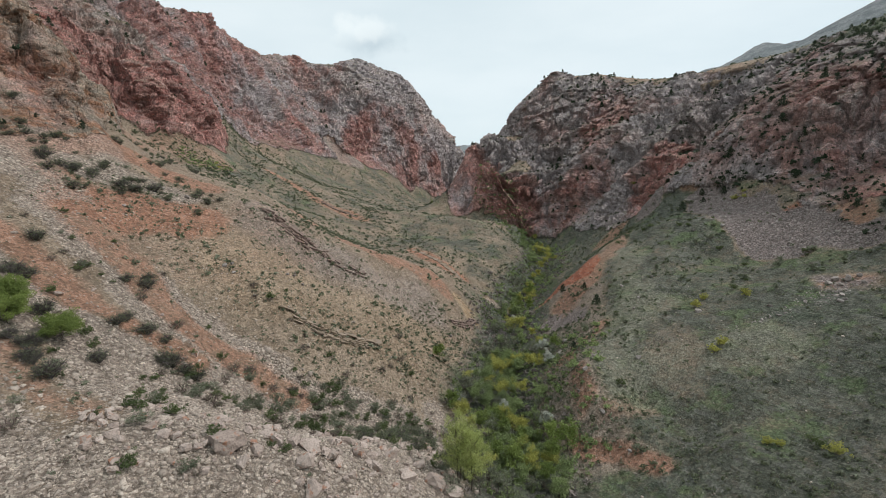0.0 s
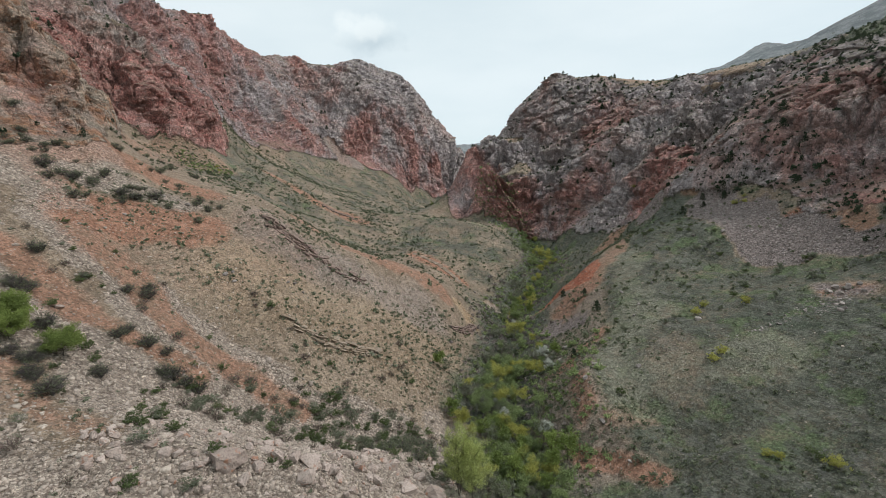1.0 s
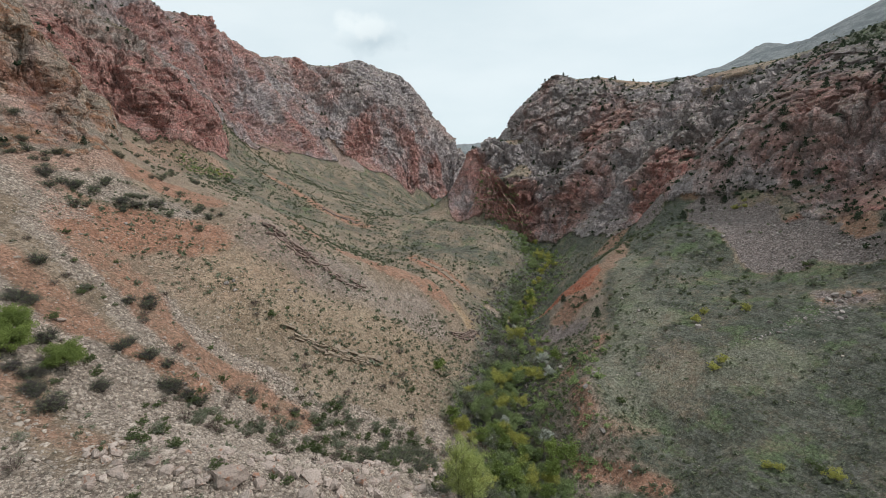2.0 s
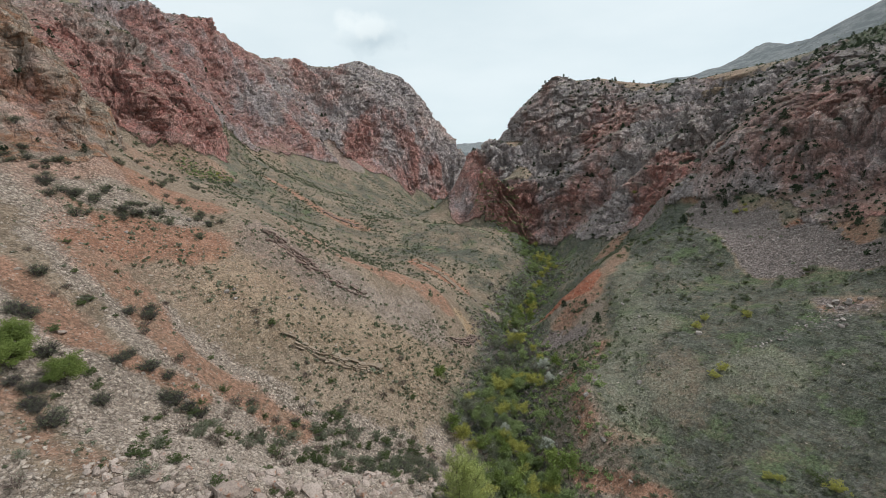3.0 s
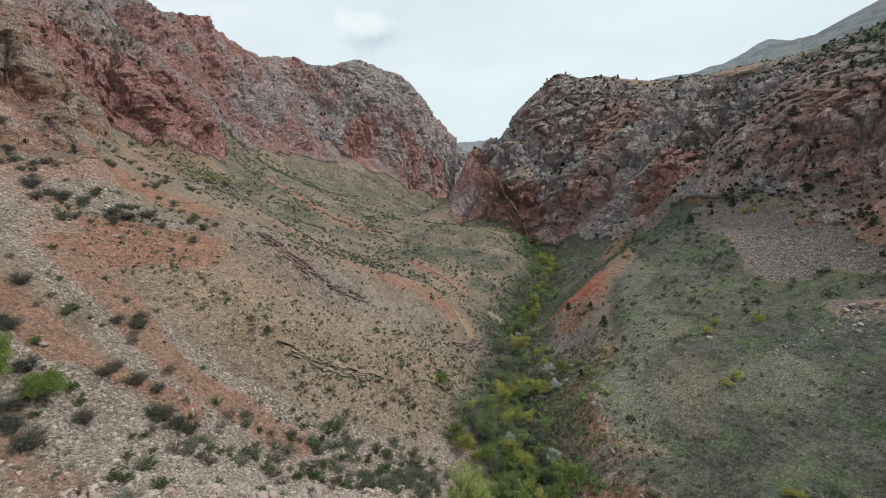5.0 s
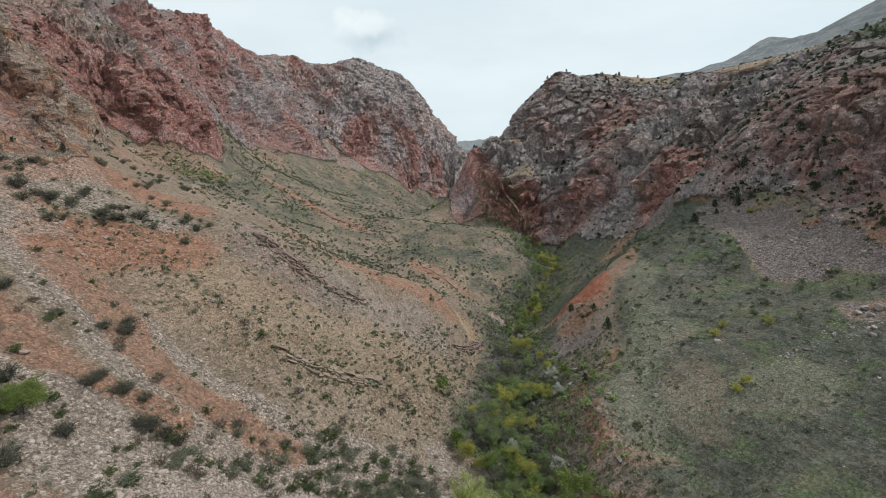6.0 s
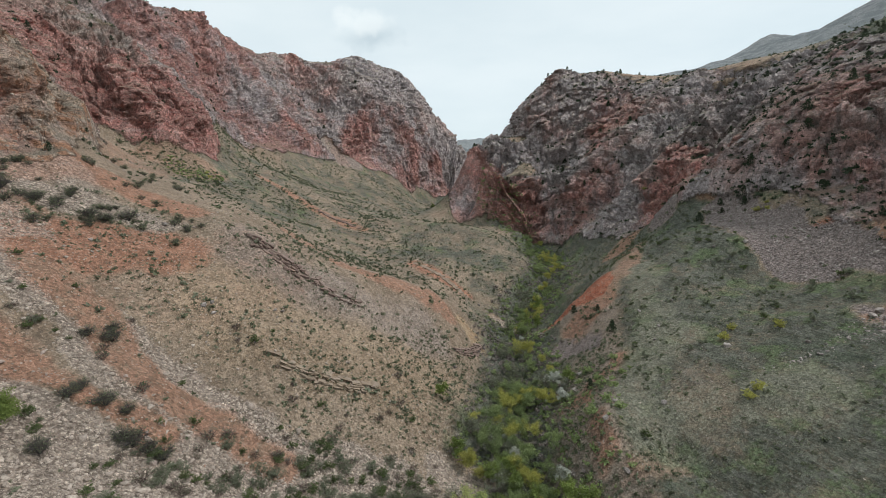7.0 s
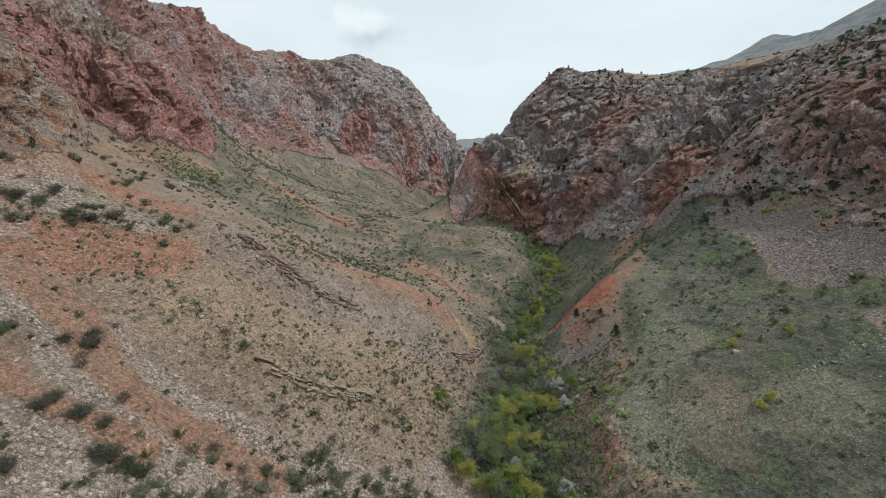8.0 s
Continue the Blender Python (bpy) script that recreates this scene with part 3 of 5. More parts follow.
# ---- end of relief ----


# ---- the sheet: rings and spokes, closest together where the land is seen at most detail ----
def steps(*stretches):
    """Ranges in metres: each stretch is (from, to, growth)."""
    out = []
    for a, b, g in stretches:
        out.extend(np.exp(np.arange(math.log(a), math.log(b), g)))
    return out


RINGS = np.array(steps((1, 32, 0.18), (32, 60, 0.011), (60, 120, 0.0082), (120, 600, 0.0036), (600, 900, 0.008), (900, 4600, 0.06)) + [4900.0])
SPOKES = np.radians(np.concatenate([np.arange(-180, -48, 3.0), np.arange(-48, 48, 0.145), np.arange(48, 180.1, 3.0)]))
HUB = (0.0, -4.0)
NR, NS = len(RINGS), len(SPOKES)
# on every spoke the rings draw together where the land climbs, so that cliffs are as finely cut as slopes
gr = np.repeat(RINGS[:, None], NS, 1)
first, last = np.searchsorted(RINGS, 60.0), np.searchsorted(RINGS, 600.0)
some = np.arange(0, NS, 3)
trial = base_height((HUB[0] + RINGS[:, None] * np.sin(SPOKES[some])).ravel(), (HUB[1] + RINGS[:, None] * np.cos(SPOKES[some])).ravel()).reshape(NR, len(some))
climb = np.abs(np.gradient(trial[first:last + 1], RINGS[first:last + 1], axis=0))
pull = np.sqrt(1 + (1.5 * np.clip(climb, 0, 3.0)) ** 2)
for _ in range(6):
    pull[:, 1:-1] = (pull[:, :-2] + 2 * pull[:, 1:-1] + pull[:, 2:]) / 4
    pull[1:-1] = (pull[:-2] + 2 * pull[1:-1] + pull[2:]) / 4
for j in range(NS):
    k = min(j / 3, len(some) - 1.001)
    w = pull[:, int(k)] * (1 - k % 1) + pull[:, int(k) + 1] * (k % 1)
    c = np.concatenate([[0], np.cumsum((w[1:] + w[:-1]) / 2)])
    gr[first:last + 1, j] = np.interp(np.linspace(0, c[-1], last - first + 1), c, RINGS[first:last + 1])
ga = np.repeat(SPOKES[None, :], NR, 0)
gx, gy = (HUB[0] + gr * np.sin(ga)).ravel(), (HUB[1] + gr * np.cos(ga)).ravel()
gz = base_height(gx, gy)


def grid_normals(x, y, z):
    p = np.stack([x, y, z], -1).reshape(NR, NS, 3)
    n = np.cross(np.gradient(p, axis=1), np.gradient(p, axis=0))
    n /= np.linalg.norm(n, axis=-1, keepdims=True) + 1e-9
    n *= np.sign(n[..., 2:] + 1e-9)
    return n.reshape(-1, 3)


WARP_X, WARP_Y = fbm(gx, gy, 0 * gx, 9, 4, 31), fbm(gx, gy, 0 * gx, 9, 4, 47)


def line_distance(points, x, y):
    best = np.full(len(x), 1e9)
    for (x0, y0), (x1, y1) in zip(points[:-1], points[1:]):
        dx, dy = x1 - x0, y1 - y0
        s = np.clip(((x - x0) * dx + (y - y0) * dy) / (dx * dx + dy * dy + 1e-9), 0, 1)
        best = np.minimum(best, np.hypot(x - x0 - s * dx, y - y0 - s * dy))
    return best


def zone(points, width, soft=3.0, stray=4.0):
    """1 within width of a line on the plan, fading to 0 over soft metres, with a ragged edge."""
    return smooth(width + soft, width, line_distance(points, gx + stray * WARP_X, gy + stray * WARP_Y))


stream_x = np.interp(gy, [p[1] for p in STREAM], [p[0] for p in STREAM])
by_stream = line_distance([p[:2] for p in STREAM], gx, gy)
right_side = smooth(-2, 10, gx - stream_x)
reach = np.hypot(gx, gy)
normal = grid_normals(gx, gy, gz)
steep = np.degrees(np.arccos(np.clip(normal[:, 2], -1, 1)))
wob = fbm(gx, gy, gz, 22, 4, 11)
blot = fbm(gx, gy, gz, 40, 4, 19)
spot = fbm(gx, gy, gz, 6, 4, 23)

# where rock stands bare
def inside(points, x, y):
    """Metres inside a closed outline on the plan; negative outside it."""
    within = np.zeros(len(x), bool)
    for (x0, y0), (x1, y1) in zip(points, points[1:] + points[:1]):
        if y0 != y1:
            within ^= ((y0 > y) != (y1 > y)) & (x < (x1 - x0) * (y - y0) / (y1 - y0) + x0)
    return np.where(within, 1, -1) * line_distance(points + points[:1], x, y)


LEFT_ROCK = [(-140, -20), (-106, 60), (-94, 91), (-89.5, 101.5), (-85, 106.5), (-80.5, 111), (-80, 116), (-86, 126), (-98, 150), (-116, 180), (-135, 206), (-128, 210), (-121, 217), (-114, 227), (-109, 243), (-112, 258),
             (-124, 276), (-132, 300), (-130, 318), (-113, 366), (-89, 409), (-62, 436), (-24, 478), (4, 508), (24, 545), (44, 640), (-300, 800), (-600, 300), (-600, -20)]
RIGHT_ROCK = [(160, -20), (126, 60), (116, 100), (110, 118), (106.5, 130), (104.5, 140), (105.5, 152), (104, 166), (99, 178), (93, 189), (87, 198), (79, 205), (76, 214), (73, 231), (66, 250), (61, 257), (42, 272), (25, 289),
              (17, 310), (15, 340), (20, 375), (45, 402), (60, 520), (400, 560), (600, 300), (500, -20)]
near_left = zone([(-60, 20), (-40, 60), (-30, 90), (-20, 120), (0, 140)], 42, 8, 2)
crag_z = zone([(-104, 88), (-97, 104), (-92, 114), (-98, 132)], 13, 6, 5)
massif = zone([(22, 305), (50, 345), (90, 372), (125, 350), (130, 290), (150, 250), (150, 200), (132, 160)], 34, 10, 6)
massif = np.maximum(massif, zone([(-150, 330), (-150, 400), (-120, 470), (-70, 500), (-20, 545)], 34, 8, 6))
depth_in = np.maximum(inside(LEFT_ROCK, gx, gy), inside(RIGHT_ROCK, gx, gy))
rock = smooth(-2.5, 3.5, depth_in + 3.5 * wob + 2.5 * spot)
crag_face = zone([(-98, 88), (-91, 101), (-85, 109), (-83, 116), (-90, 128)], 9, 4, 2)
rock = np.maximum(rock, crag_face * smooth(-0.6, 0.8, depth_in + 1.2 * spot))
# gentler shoulders inside the cliffs carry soil
rock *= 1 - 0.9 * smooth(31, 21, steep + 9 * wob + 8 * spot) * smooth(3, 9, depth_in) * (1 - crag_z)
rock = np.maximum(rock, smooth(36, 44, steep + 6 * wob) * zone([(20, 305), (16, 340), (20, 380)], 12, 4, 3))
talus_z = np.maximum(zone([(96, 178), (93, 160), (92, 145), (93, 128)], 4.0, 4, 5), zone([(103, 114), (99, 124), (99, 140), (97, 160)], 3.0, 4, 5))
under_crag = zone([(-84, 92), (-82, 112), (-84, 130), (-98, 160), (-112, 190)], 7, 3, 3)
small_talus = np.maximum(zone([(90, 209), (87, 203), (84, 199)], 2.6, 2.5, 3), zone([(-97, 421), (-86, 416), (-74, 424)], 5, 2, 2))
rock *= 1 - small_talus
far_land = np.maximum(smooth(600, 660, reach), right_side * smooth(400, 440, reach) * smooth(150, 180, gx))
rock *= 1 - far_land
grass_top = zone([(188, 205), (205, 235), (228, 245), (250, 250)], 15, 10, 10)
rock *= 1 - 0.85 * grass_top

# soils
red = 0.15 * smooth(0.1, 0.5, blot) + 0.28 * massif * (1 + wob) + 0.15 * smooth(75, 100, gz) * (reach < 600)
for points, width, amount in (
        ([(-68, 89), (-59, 84), (-52, 81), (-42, 76.5), (-32, 75.5), (-25, 75.5)], 3.0, 0.64), ([(-66, 71), (-58, 68), (-52, 67), (-45, 67.5), (-38, 69)], 1.2, 0.68), ([(-50, 53), (-43, 48), (-36, 45)], 1.2, 0.55), ([(-88, 99), (-81, 98), (-74, 96)], 2.2, 0.6),
        ([(-70, 92), (-62, 98), (-53, 107)], 5, 0.85), ([(-60, 92), (-50, 98), (-44, 108), (-40, 116)], 9, 0.30), ([(-86, 106), (-79, 117), (-72, 123), (-63, 125)], 4.5, 0.8), ([(-100, 150), (-117, 208), (-106, 222)], 9, 0.5),
        ([(33, 156), (38, 157), (44, 156)], 4.0, 1.5), ([(37, 165), (44, 163), (47, 158)], 3.5, 1.3), ([(37, 143), (43, 147), (46, 152)], 3, 0.7), ([(47, 151), (58, 164), (70, 190)], 2.0, 0.6), ([(25.5, 104), (30, 107), (35, 111), (38, 115)], 0.4, 0.72), ([(26.3, 93.5), (26.8, 90.5), (27.5, 87)], 0.3, 0.7), ([(84.5, 102.5), (88, 102)], 1.2, 0.7),
        ([(31, 83.5), (34, 82), (38, 82)], 0.4, 0.5), ([(25, 80), (29, 75), (32, 72)], 1.4, 0.8), ([(-99, 263), (-78, 254), (-59, 244), (-40, 234)], 2.2, 0.8),
        ([(-11, 202), (-2, 192), (5, 182)], 1.8, 0.9), ([(103, 140), (101.5, 134), (101, 128)], 1.8, 0.95), ([(106, 128), (107, 120)], 2, 0.7), ([(96, 240), (94, 228)], 3, 0.7),
        ([(-95, 424), (-84, 418)], 5, 0.8), ([(-28, 140), (-14, 142), (-2, 145)], 3, 0.7), ([(-52, 152), (-40, 150)], 3, 0.6), ([(50, 100), (46, 88)], 3, 0.35), ([(102, 184), (96, 200), (84, 222)], 3.0, 0.65),
        ([(70, 205), (80, 214)], 4, 0.7)):
    red = np.maximum(red, amount * zone(points, width, 3.2, 4.0))
scree = 0.14 * near_left * smooth(-0.1, 0.4, spot + 0.5 * wob)
for points, width, amount in (
        ([(-84, 95), (-70, 89), (-60, 82), (-53, 76), (-44, 74), (-38, 72)], 3.0, 0.72), ([(-56, 57), (-46, 56), (-39, 58), (-29, 62), (-21, 68), (-11, 77)], 9, 0.9),
        ([(-60, 30), (-40, 40), (-24, 52), (-10, 66)], 12, 0.9), ([(-80, 102), (-73, 105), (-69, 110), (-61, 112)], 2.6, 0.7), ([(-38, 72), (-30, 73), (-18, 80), (-8, 84)], 4, 0.6),
        ([(-50, 83), (-40, 82.5), (-28, 80), (-19, 82), (-12, 85)], 1.3, 0.7), ([(0, 92), (3, 92)], 2.5, 0.7), ([(17.5, 177), (21, 176), (25, 174.5)], 1.6, 0.7), ([(85, 105), (87, 101)], 1.2, 0.6), ([(-86, 104), (-80, 110), (-74, 114)], 2.5, 0.6), ([(-88, 100), (-80, 96), (-74, 92)], 2.5, 0.55), ([(31.5, 138), (34, 135.5), (36, 132)], 1.6, 0.8)):
    scree = np.maximum(scree, amount * zone(points, width, 4, 5))
scree = np.maximum(scree, np.maximum(np.maximum(talus_z * 0.95, small_talus * 0.8), far_land * 0.9))
red_in_fan = zone([(-50, 53), (-43, 48), (-36, 45)], 2.2, 3, 4) + zone([(-68, 89), (-59, 84), (-52, 81), (-42, 76.5), (-32, 75.5), (-25, 75.5)], 2.6, 2, 2.6) + zone([(-66, 71), (-58, 68), (-52, 67), (-45, 67.5), (-38, 69)], 1.6, 2, 2.6)
scree *= 1 - 0.75 * np.clip(red_in_fan, 0, 1)
ochre = np.maximum(zone([(5, 146), (9, 143), (12, 141)], 1.6, 1.5, 2), 0.3 * zone([(-42, 100), (-28, 102), (-14, 107), (-4, 114)], 6, 8, 6))
ochre = np.maximum(ochre, 0.5 * zone([(17.5, 177), (21, 176), (25, 174.5)], 2, 2, 2))
bank_z = zone([(46, 165), (38, 154), (40, 143), (38, 132), (33, 118), (29.5, 107), (26, 98), (24, 91), (25.5, 84), (27, 77)], 4.5, 2.5, 3)
dusk = zone([(-44, 117), (-32, 119), (-18, 122), (-6, 132)], 4, 5, 5) * 0.65 + 0.4 * bank_z
green = 0.20 + 0.18 * spot
green = np.maximum(green, right_side * (0.72 + 0.15 * smooth(60, 85, gx) + 0.30 * blot + 0.25 * spot) * smooth(300, 250, gy))
green = np.maximum(green, (1 - right_side) * smooth(138, 165, gy + 0.45 * gx) * (0.52 + 0.4 * spot + 0.25 * blot))
green = np.maximum(green, smooth(16, 7, by_stream) * (0.85 + 0.3 * spot))
for points, width, amount in (([(73, 160), (78, 143), (77, 127), (81, 103)], 9, 0.9), ([(54, 132), (58, 118), (67, 104)], 7, 0.85), ([(-10, 217), (3, 215), (16, 209)], 6, 0.85),
                              ([(-104, 190), (-110, 211), (-98, 222)], 6, 0.9), ([(-20, 330), (-8, 400)], 10, 0.8), ([(130, 170), (170, 180), (220, 210), (260, 300)], 40, 0.75), ([(120, 400), (170, 400), (220, 400)], 30, 0.6)):
    green = np.maximum(green, amount * zone(points, width, 6, 6) * (0.8 + 0.5 * spot))
green *= (1 - 0.55 * bank_z) * (1 - 0.9 * talus_z)
green = np.maximum(green, np.maximum(massif, zone([(110, 385), (140, 390), (160, 380)], 30, 12, 6)) * (0.55 + 0.4 * spot + 0.2 * blot))
green *= (1 - 0.8 * np.clip(red * 1.2, 0, 1)) * (1 - 0.9 * scree) * (1 - 0.5 * near_left * smooth(14, 20, by_stream))
# dry grass, paler along the bench lip to paint its lit top
lit_hay = np.maximum(zone([(31, 95), (36, 103), (42, 111), (50, 117)], 4.5, 5, 5), zone([(33, 89), (42, 91), (52, 92), (64, 90)], 4, 5, 6))
lit_hay = np.maximum(lit_hay, 0.9 * zone([(52, 128), (54, 140), (60, 158)], 3, 4, 4)) * (1 - bank_z)
sandy = np.maximum(zone([(0, 93), (4, 93)], 2.4, 1.5, 2), zone([(17.5, 177), (21, 176), (25, 174.5)], 2.2, 1.5, 2))
green = np.maximum(green, 0.8 * grass_top) * (1 - sandy)
red *= 1 - 0.7 * grass_top
ochre = np.maximum(ochre, 0.6 * sandy)
dull = np.maximum(np.maximum(right_side, small_talus * 0.5), far_land)

# colours of the rock
warm = np.clip(zone([(-104, 88), (-97, 104), (-92, 114), (-98, 132)], 15, 7, 6) * 1.0 + 0.5 * zone([(-130, 150), (-160, 200), (-165, 240)], 22, 20, 8) + 0.2 * smooth(0, 0.4, blot), 0, 1)
ruddy = 0.28 - 0.18 * right_side + 0.30 * blot
for points, width, amount in (([(-160, 205), (-130, 222), (-116, 246)], 20, 1.05), ([(-75, 440), (-47, 474), (-10, 512)], 14, 0.72), ([(-130, 330), (-110, 385)], 16, 0.6), ([(-165, 300), (-165, 360), (-172, 420)], 16, 0.55),
                              ([(92, 212), (98, 218), (106, 232)], 6, 0.9), ([(12, 330), (26, 292), (50, 278), (70, 262)], 12, 0.58), ([(112, 170), (118, 200), (108, 226)], 10, 0.45), ([(125, 150), (130, 165)], 8, 0.5),
                              ([(104, 300), (112, 340)], 8, 0.55), ([(132, 150), (142, 180), (150, 215)], 10, 0.42), ([(116, 112), (116, 140), (112, 165)], 5, 0.40), ([(-92, 104), (-88, 112), (-90, 122)], 4, 0.6)):
    ruddy = np.maximum(ruddy, amount * zone(points, width, 12, 8) + 0.12 * wob)
ruddy = np.where(reach > 640, 0.0, ruddy)
warm = np.where(reach > 640, 0.0, warm)
ruddy -= 0.35 * zone([(-66, 500), (-52, 530), (-20, 555)], 25, 15, 5) + 0.3 * zone([(140, 250), (165, 250)], 20, 12, 5) + 0.40 * zone([(-104, 88), (-97, 104), (-92, 114), (-98, 132)], 14, 6, 6)

# broken relief: buttresses, flutes and ledges on the rock, runnels and hummocks on the soil
wx, wy = gx + 5 * WARP_X, gy + 5 * WARP_Y
live = rock > 0.01
lx, ly, lz = wx[live], wy[live], gz[live]
east = right_side[live]
# buttresses and gullies that run down the face, then flutes between them: strike runs along the foot of either side
strike, cross = np.where(east > 0.5, 0.89 * ly - 0.45 * lx, 0.85 * ly + 0.53 * lx), np.where(east > 0.5, 0.45 * ly + 0.89 * lx, 0.53 * ly - 0.85 * lx)
strike = strike + 0.25 * cross * east
push = (8.5 + 2.5 * east) * fbm(strike, 0.30 * cross, 0.10 * lz, 48, 2, 91, 0.5, True) + (5.5 + 2.5 * east) * fbm(strike, 0.22 * cross, 0.12 * lz, 21, 2, 101, 0.5, True)
push += 3.6 * fbm(strike, 0.20 * cross, 0.14 * lz, 8, 3, 131, 0.55, True)
# tilted beds, each broken into blocks
tilted = lz + 0.30 * lx * (1 - 2 * east)
own, gap = blocks(lx, ly, 0.7 * tilted, 9.0, 301)
push += (1.6 + 1.4 * east) * (own - 0.5) - (0.8 + 0.8 * east) * smooth(0.14, 0.0, gap)
own, gap = blocks(lx, ly, 1.5 * tilted, 3.2, 311)
push += 0.9 * (own - 0.5) - 0.5 * smooth(0.2, 0.0, gap)
push += 0.9 * fbm(lx, ly, 0.5 * lz, 5, 4, 151, 0.6, True)
# tall pillars with deep clefts between them
own, gap = blocks(strike, 0.55 * cross, 0.40 * lz, 6.5, 321)
push += (0.7 + 0.5 * east - 0.25 * crag_z[live]) * (2.4 * (own - 0.5) - 3.2 * smooth(0.17, 0.0, gap))
beds_z = tilted + 6 * fbm(lx, ly, lz, 40, 3, 171)
for thick, depth, salt in ((9.0, 2.4, 181), (2.7, 0.8, 191)):
    saw = (beds_z / thick) % 1
    saw = np.where(saw < 0.78, saw / 0.78, (1 - saw) / 0.22) - 0.5
    push += saw * depth * (1 - 0.6 * east) * smooth(-0.4, 0.4, fbm(lx, ly, lz, 30, 2, salt))
push -= np.mean(push)
out_dir = normal[live] * np.array([1, 1, 0.75])
out_dir /= np.linalg.norm(out_dir, axis=1, keepdims=True)
push *= (0.60 + 0.40 * smooth(60, 250, reach[live])) * smooth(0.10, 0.9, rock[live]) * np.maximum(0.25 + 0.75 * smooth(16, 36, steep[live]), 0.8 * crag_z[live])
reach_in, free = np.maximum(depth_in[live], 0), 1 + 0.4 * crag_face[live]
push = np.clip(push, -0.45 * free * np.maximum(reach_in - 1, 0), 0.7 * free * reach_in + 0.3)
push -= 1.5 * smooth(40, 25, steep[live]) * smooth(80, 110, lz)
gx2, gy2, gz2 = gx.copy(), gy.copy(), gz.copy()
gx2[live] += out_dir[:, 0] * push
gy2[live] += out_dir[:, 1] * push
gz2[live] += np.minimum(out_dir[:, 2] * push, 1.6) - 1.2 * smooth(75, 110, lz)
soil = 1 - rock
gz2 += soil * (1.1 * fbm(gx, gy, 0 * gx, 26, 3, 201) + 0.30 * spot + 0.16 * fbm(gx, gy, 0 * gx, 2.2, 3, 211) * smooth(250, 80, reach))
run_d = gx * 0.5 + gy * 0.85 + 3 * WARP_X
gz2 -= soil * (1 - right_side) * smooth(40, 90, gy) * 0.55 * fbm(run_d, 0.12 * (gx - gy), 0 * gx, 7, 3, 221, 0.5, True) * smooth(260, 120, gy)
gz2 += 8 * smooth(700, 1000, reach) * fbm(gx, gy, 0 * gx, 90, 5, 231, 0.55, True)


def grid_mesh(name, x, y, z, layers):
    """The sheet as one mesh, with its soils and far haze tint as point values."""
    me = bpy.data.meshes.new(name)
    i = np.arange(NR * NS).reshape(NR, NS)
    quads = np.stack([i[:-1, :-1], i[:-1, 1:], i[1:, 1:], i[1:, :-1]], -1).reshape(-1, 4)
    me.vertices.add(NR * NS)
    me.vertices.foreach_set("co", np.stack([x, y, z], -1).astype(np.float32).ravel())
    me.loops.add(quads.size)
    me.loops.foreach_set("vertex_index", quads.astype(np.int32).ravel())
    me.polygons.add(len(quads))
    me.polygons.foreach_set("loop_start", np.arange(0, quads.size, 4, dtype=np.int32))
    me.polygons.foreach_set("use_smooth", layers["rock"][quads[:, 0]] < 0.35)
    for key, values in layers.items():
        me.attributes.new(key, "FLOAT", "POINT").data.foreach_set("value", np.clip(values, 0, 1).astype(np.float32))
    me.update(calc_edges=True)
    return me


ground = new("ground", grid_mesh("ground", gx2, gy2, gz2, {"rock": rock, "red": red, "scree": scree, "green": green, "ochre": ochre, "warm": warm, "dull": dull, "dusk": dusk, "ruddy": ruddy, "far_haze": far_land, "lit_hay": lit_hay}))
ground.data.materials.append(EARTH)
tagged(ground, "dry canyon land with scree, red earth, sparse grass and banded cliffs", "ground", kind="structure")

# ---- places on the sheet ----
slope = np.degrees(np.arccos(np.clip(grid_normals(gx2, gy2, gz2)[:, 2], -1, 1)))
cell_area = np.zeros((NR, NS))
cell_area[:-1, :-1] = (gr[1:, :-1] - gr[:-1, :-1]) * (SPOKES[1:] - SPOKES[:-1])[None, :] * gr[:-1, :-1]
cell_area = cell_area.ravel() / np.clip(normal[:, 2], 0.35, 1)
seen = (np.abs(ga.ravel()) < radians(47)).astype(float)
dice = np.random.default_rng(7)


def height_at(x, y):
    """The height of the finished sheet at a place."""
    r, a = math.hypot(x - HUB[0], y - HUB[1]), math.atan2(x - HUB[0], y - HUB[1])
    j = min(max(int(np.searchsorted(SPOKES, a)) - 1, 0), NS - 2)
    i = min(max(int(np.searchsorted(gr[:, j], r)) - 1, 0), NR - 2)
    u, v = (r - gr[i, j]) / (gr[i + 1, j] - gr[i, j]), (a - SPOKES[j]) / (SPOKES[j + 1] - SPOKES[j])
    z = gz2.reshape(NR, NS)
    return float((z[i, j] * (1 - v) + z[i, j + 1] * v) * (1 - u) + (z[i + 1, j] * (1 - v) + z[i + 1, j + 1] * v) * u)


def sow(density, most=None):
    """Random places for things that grow or lie with so many to the square metre: x, y, z."""
    w = np.clip(density, 0, None) * cell_area * seen
    count = dice.poisson(w.sum())
    if most:
        count = min(count, most)
    if count == 0:
        return np.zeros((0, 3))
    k = np.searchsorted(np.cumsum(w), dice.random(count) * w.sum())
    k = np.clip(k, 0, NR * NS - NS - 2)
    u = dice.random(count)[:, None]
    p = np.stack([gx2, gy2, gz2], -1)
    return p[k] * (1 - u) + p[np.where(dice.random(count) < 0.5, k + 1, k + NS)] * u


# ---- helpers for things ----
def mesh_of(name, verts, faces, material):
    me = bpy.data.meshes.new(name)
    me.from_pydata([tuple(v) for v in verts], [], [tuple(f) for f in faces])
    me.materials.append(material)
    return me


def part(name, me, parent, label=""):
    ob = new(name, me)
    ob.parent = parent
    if label:
        tagged(ob, label)
    return ob


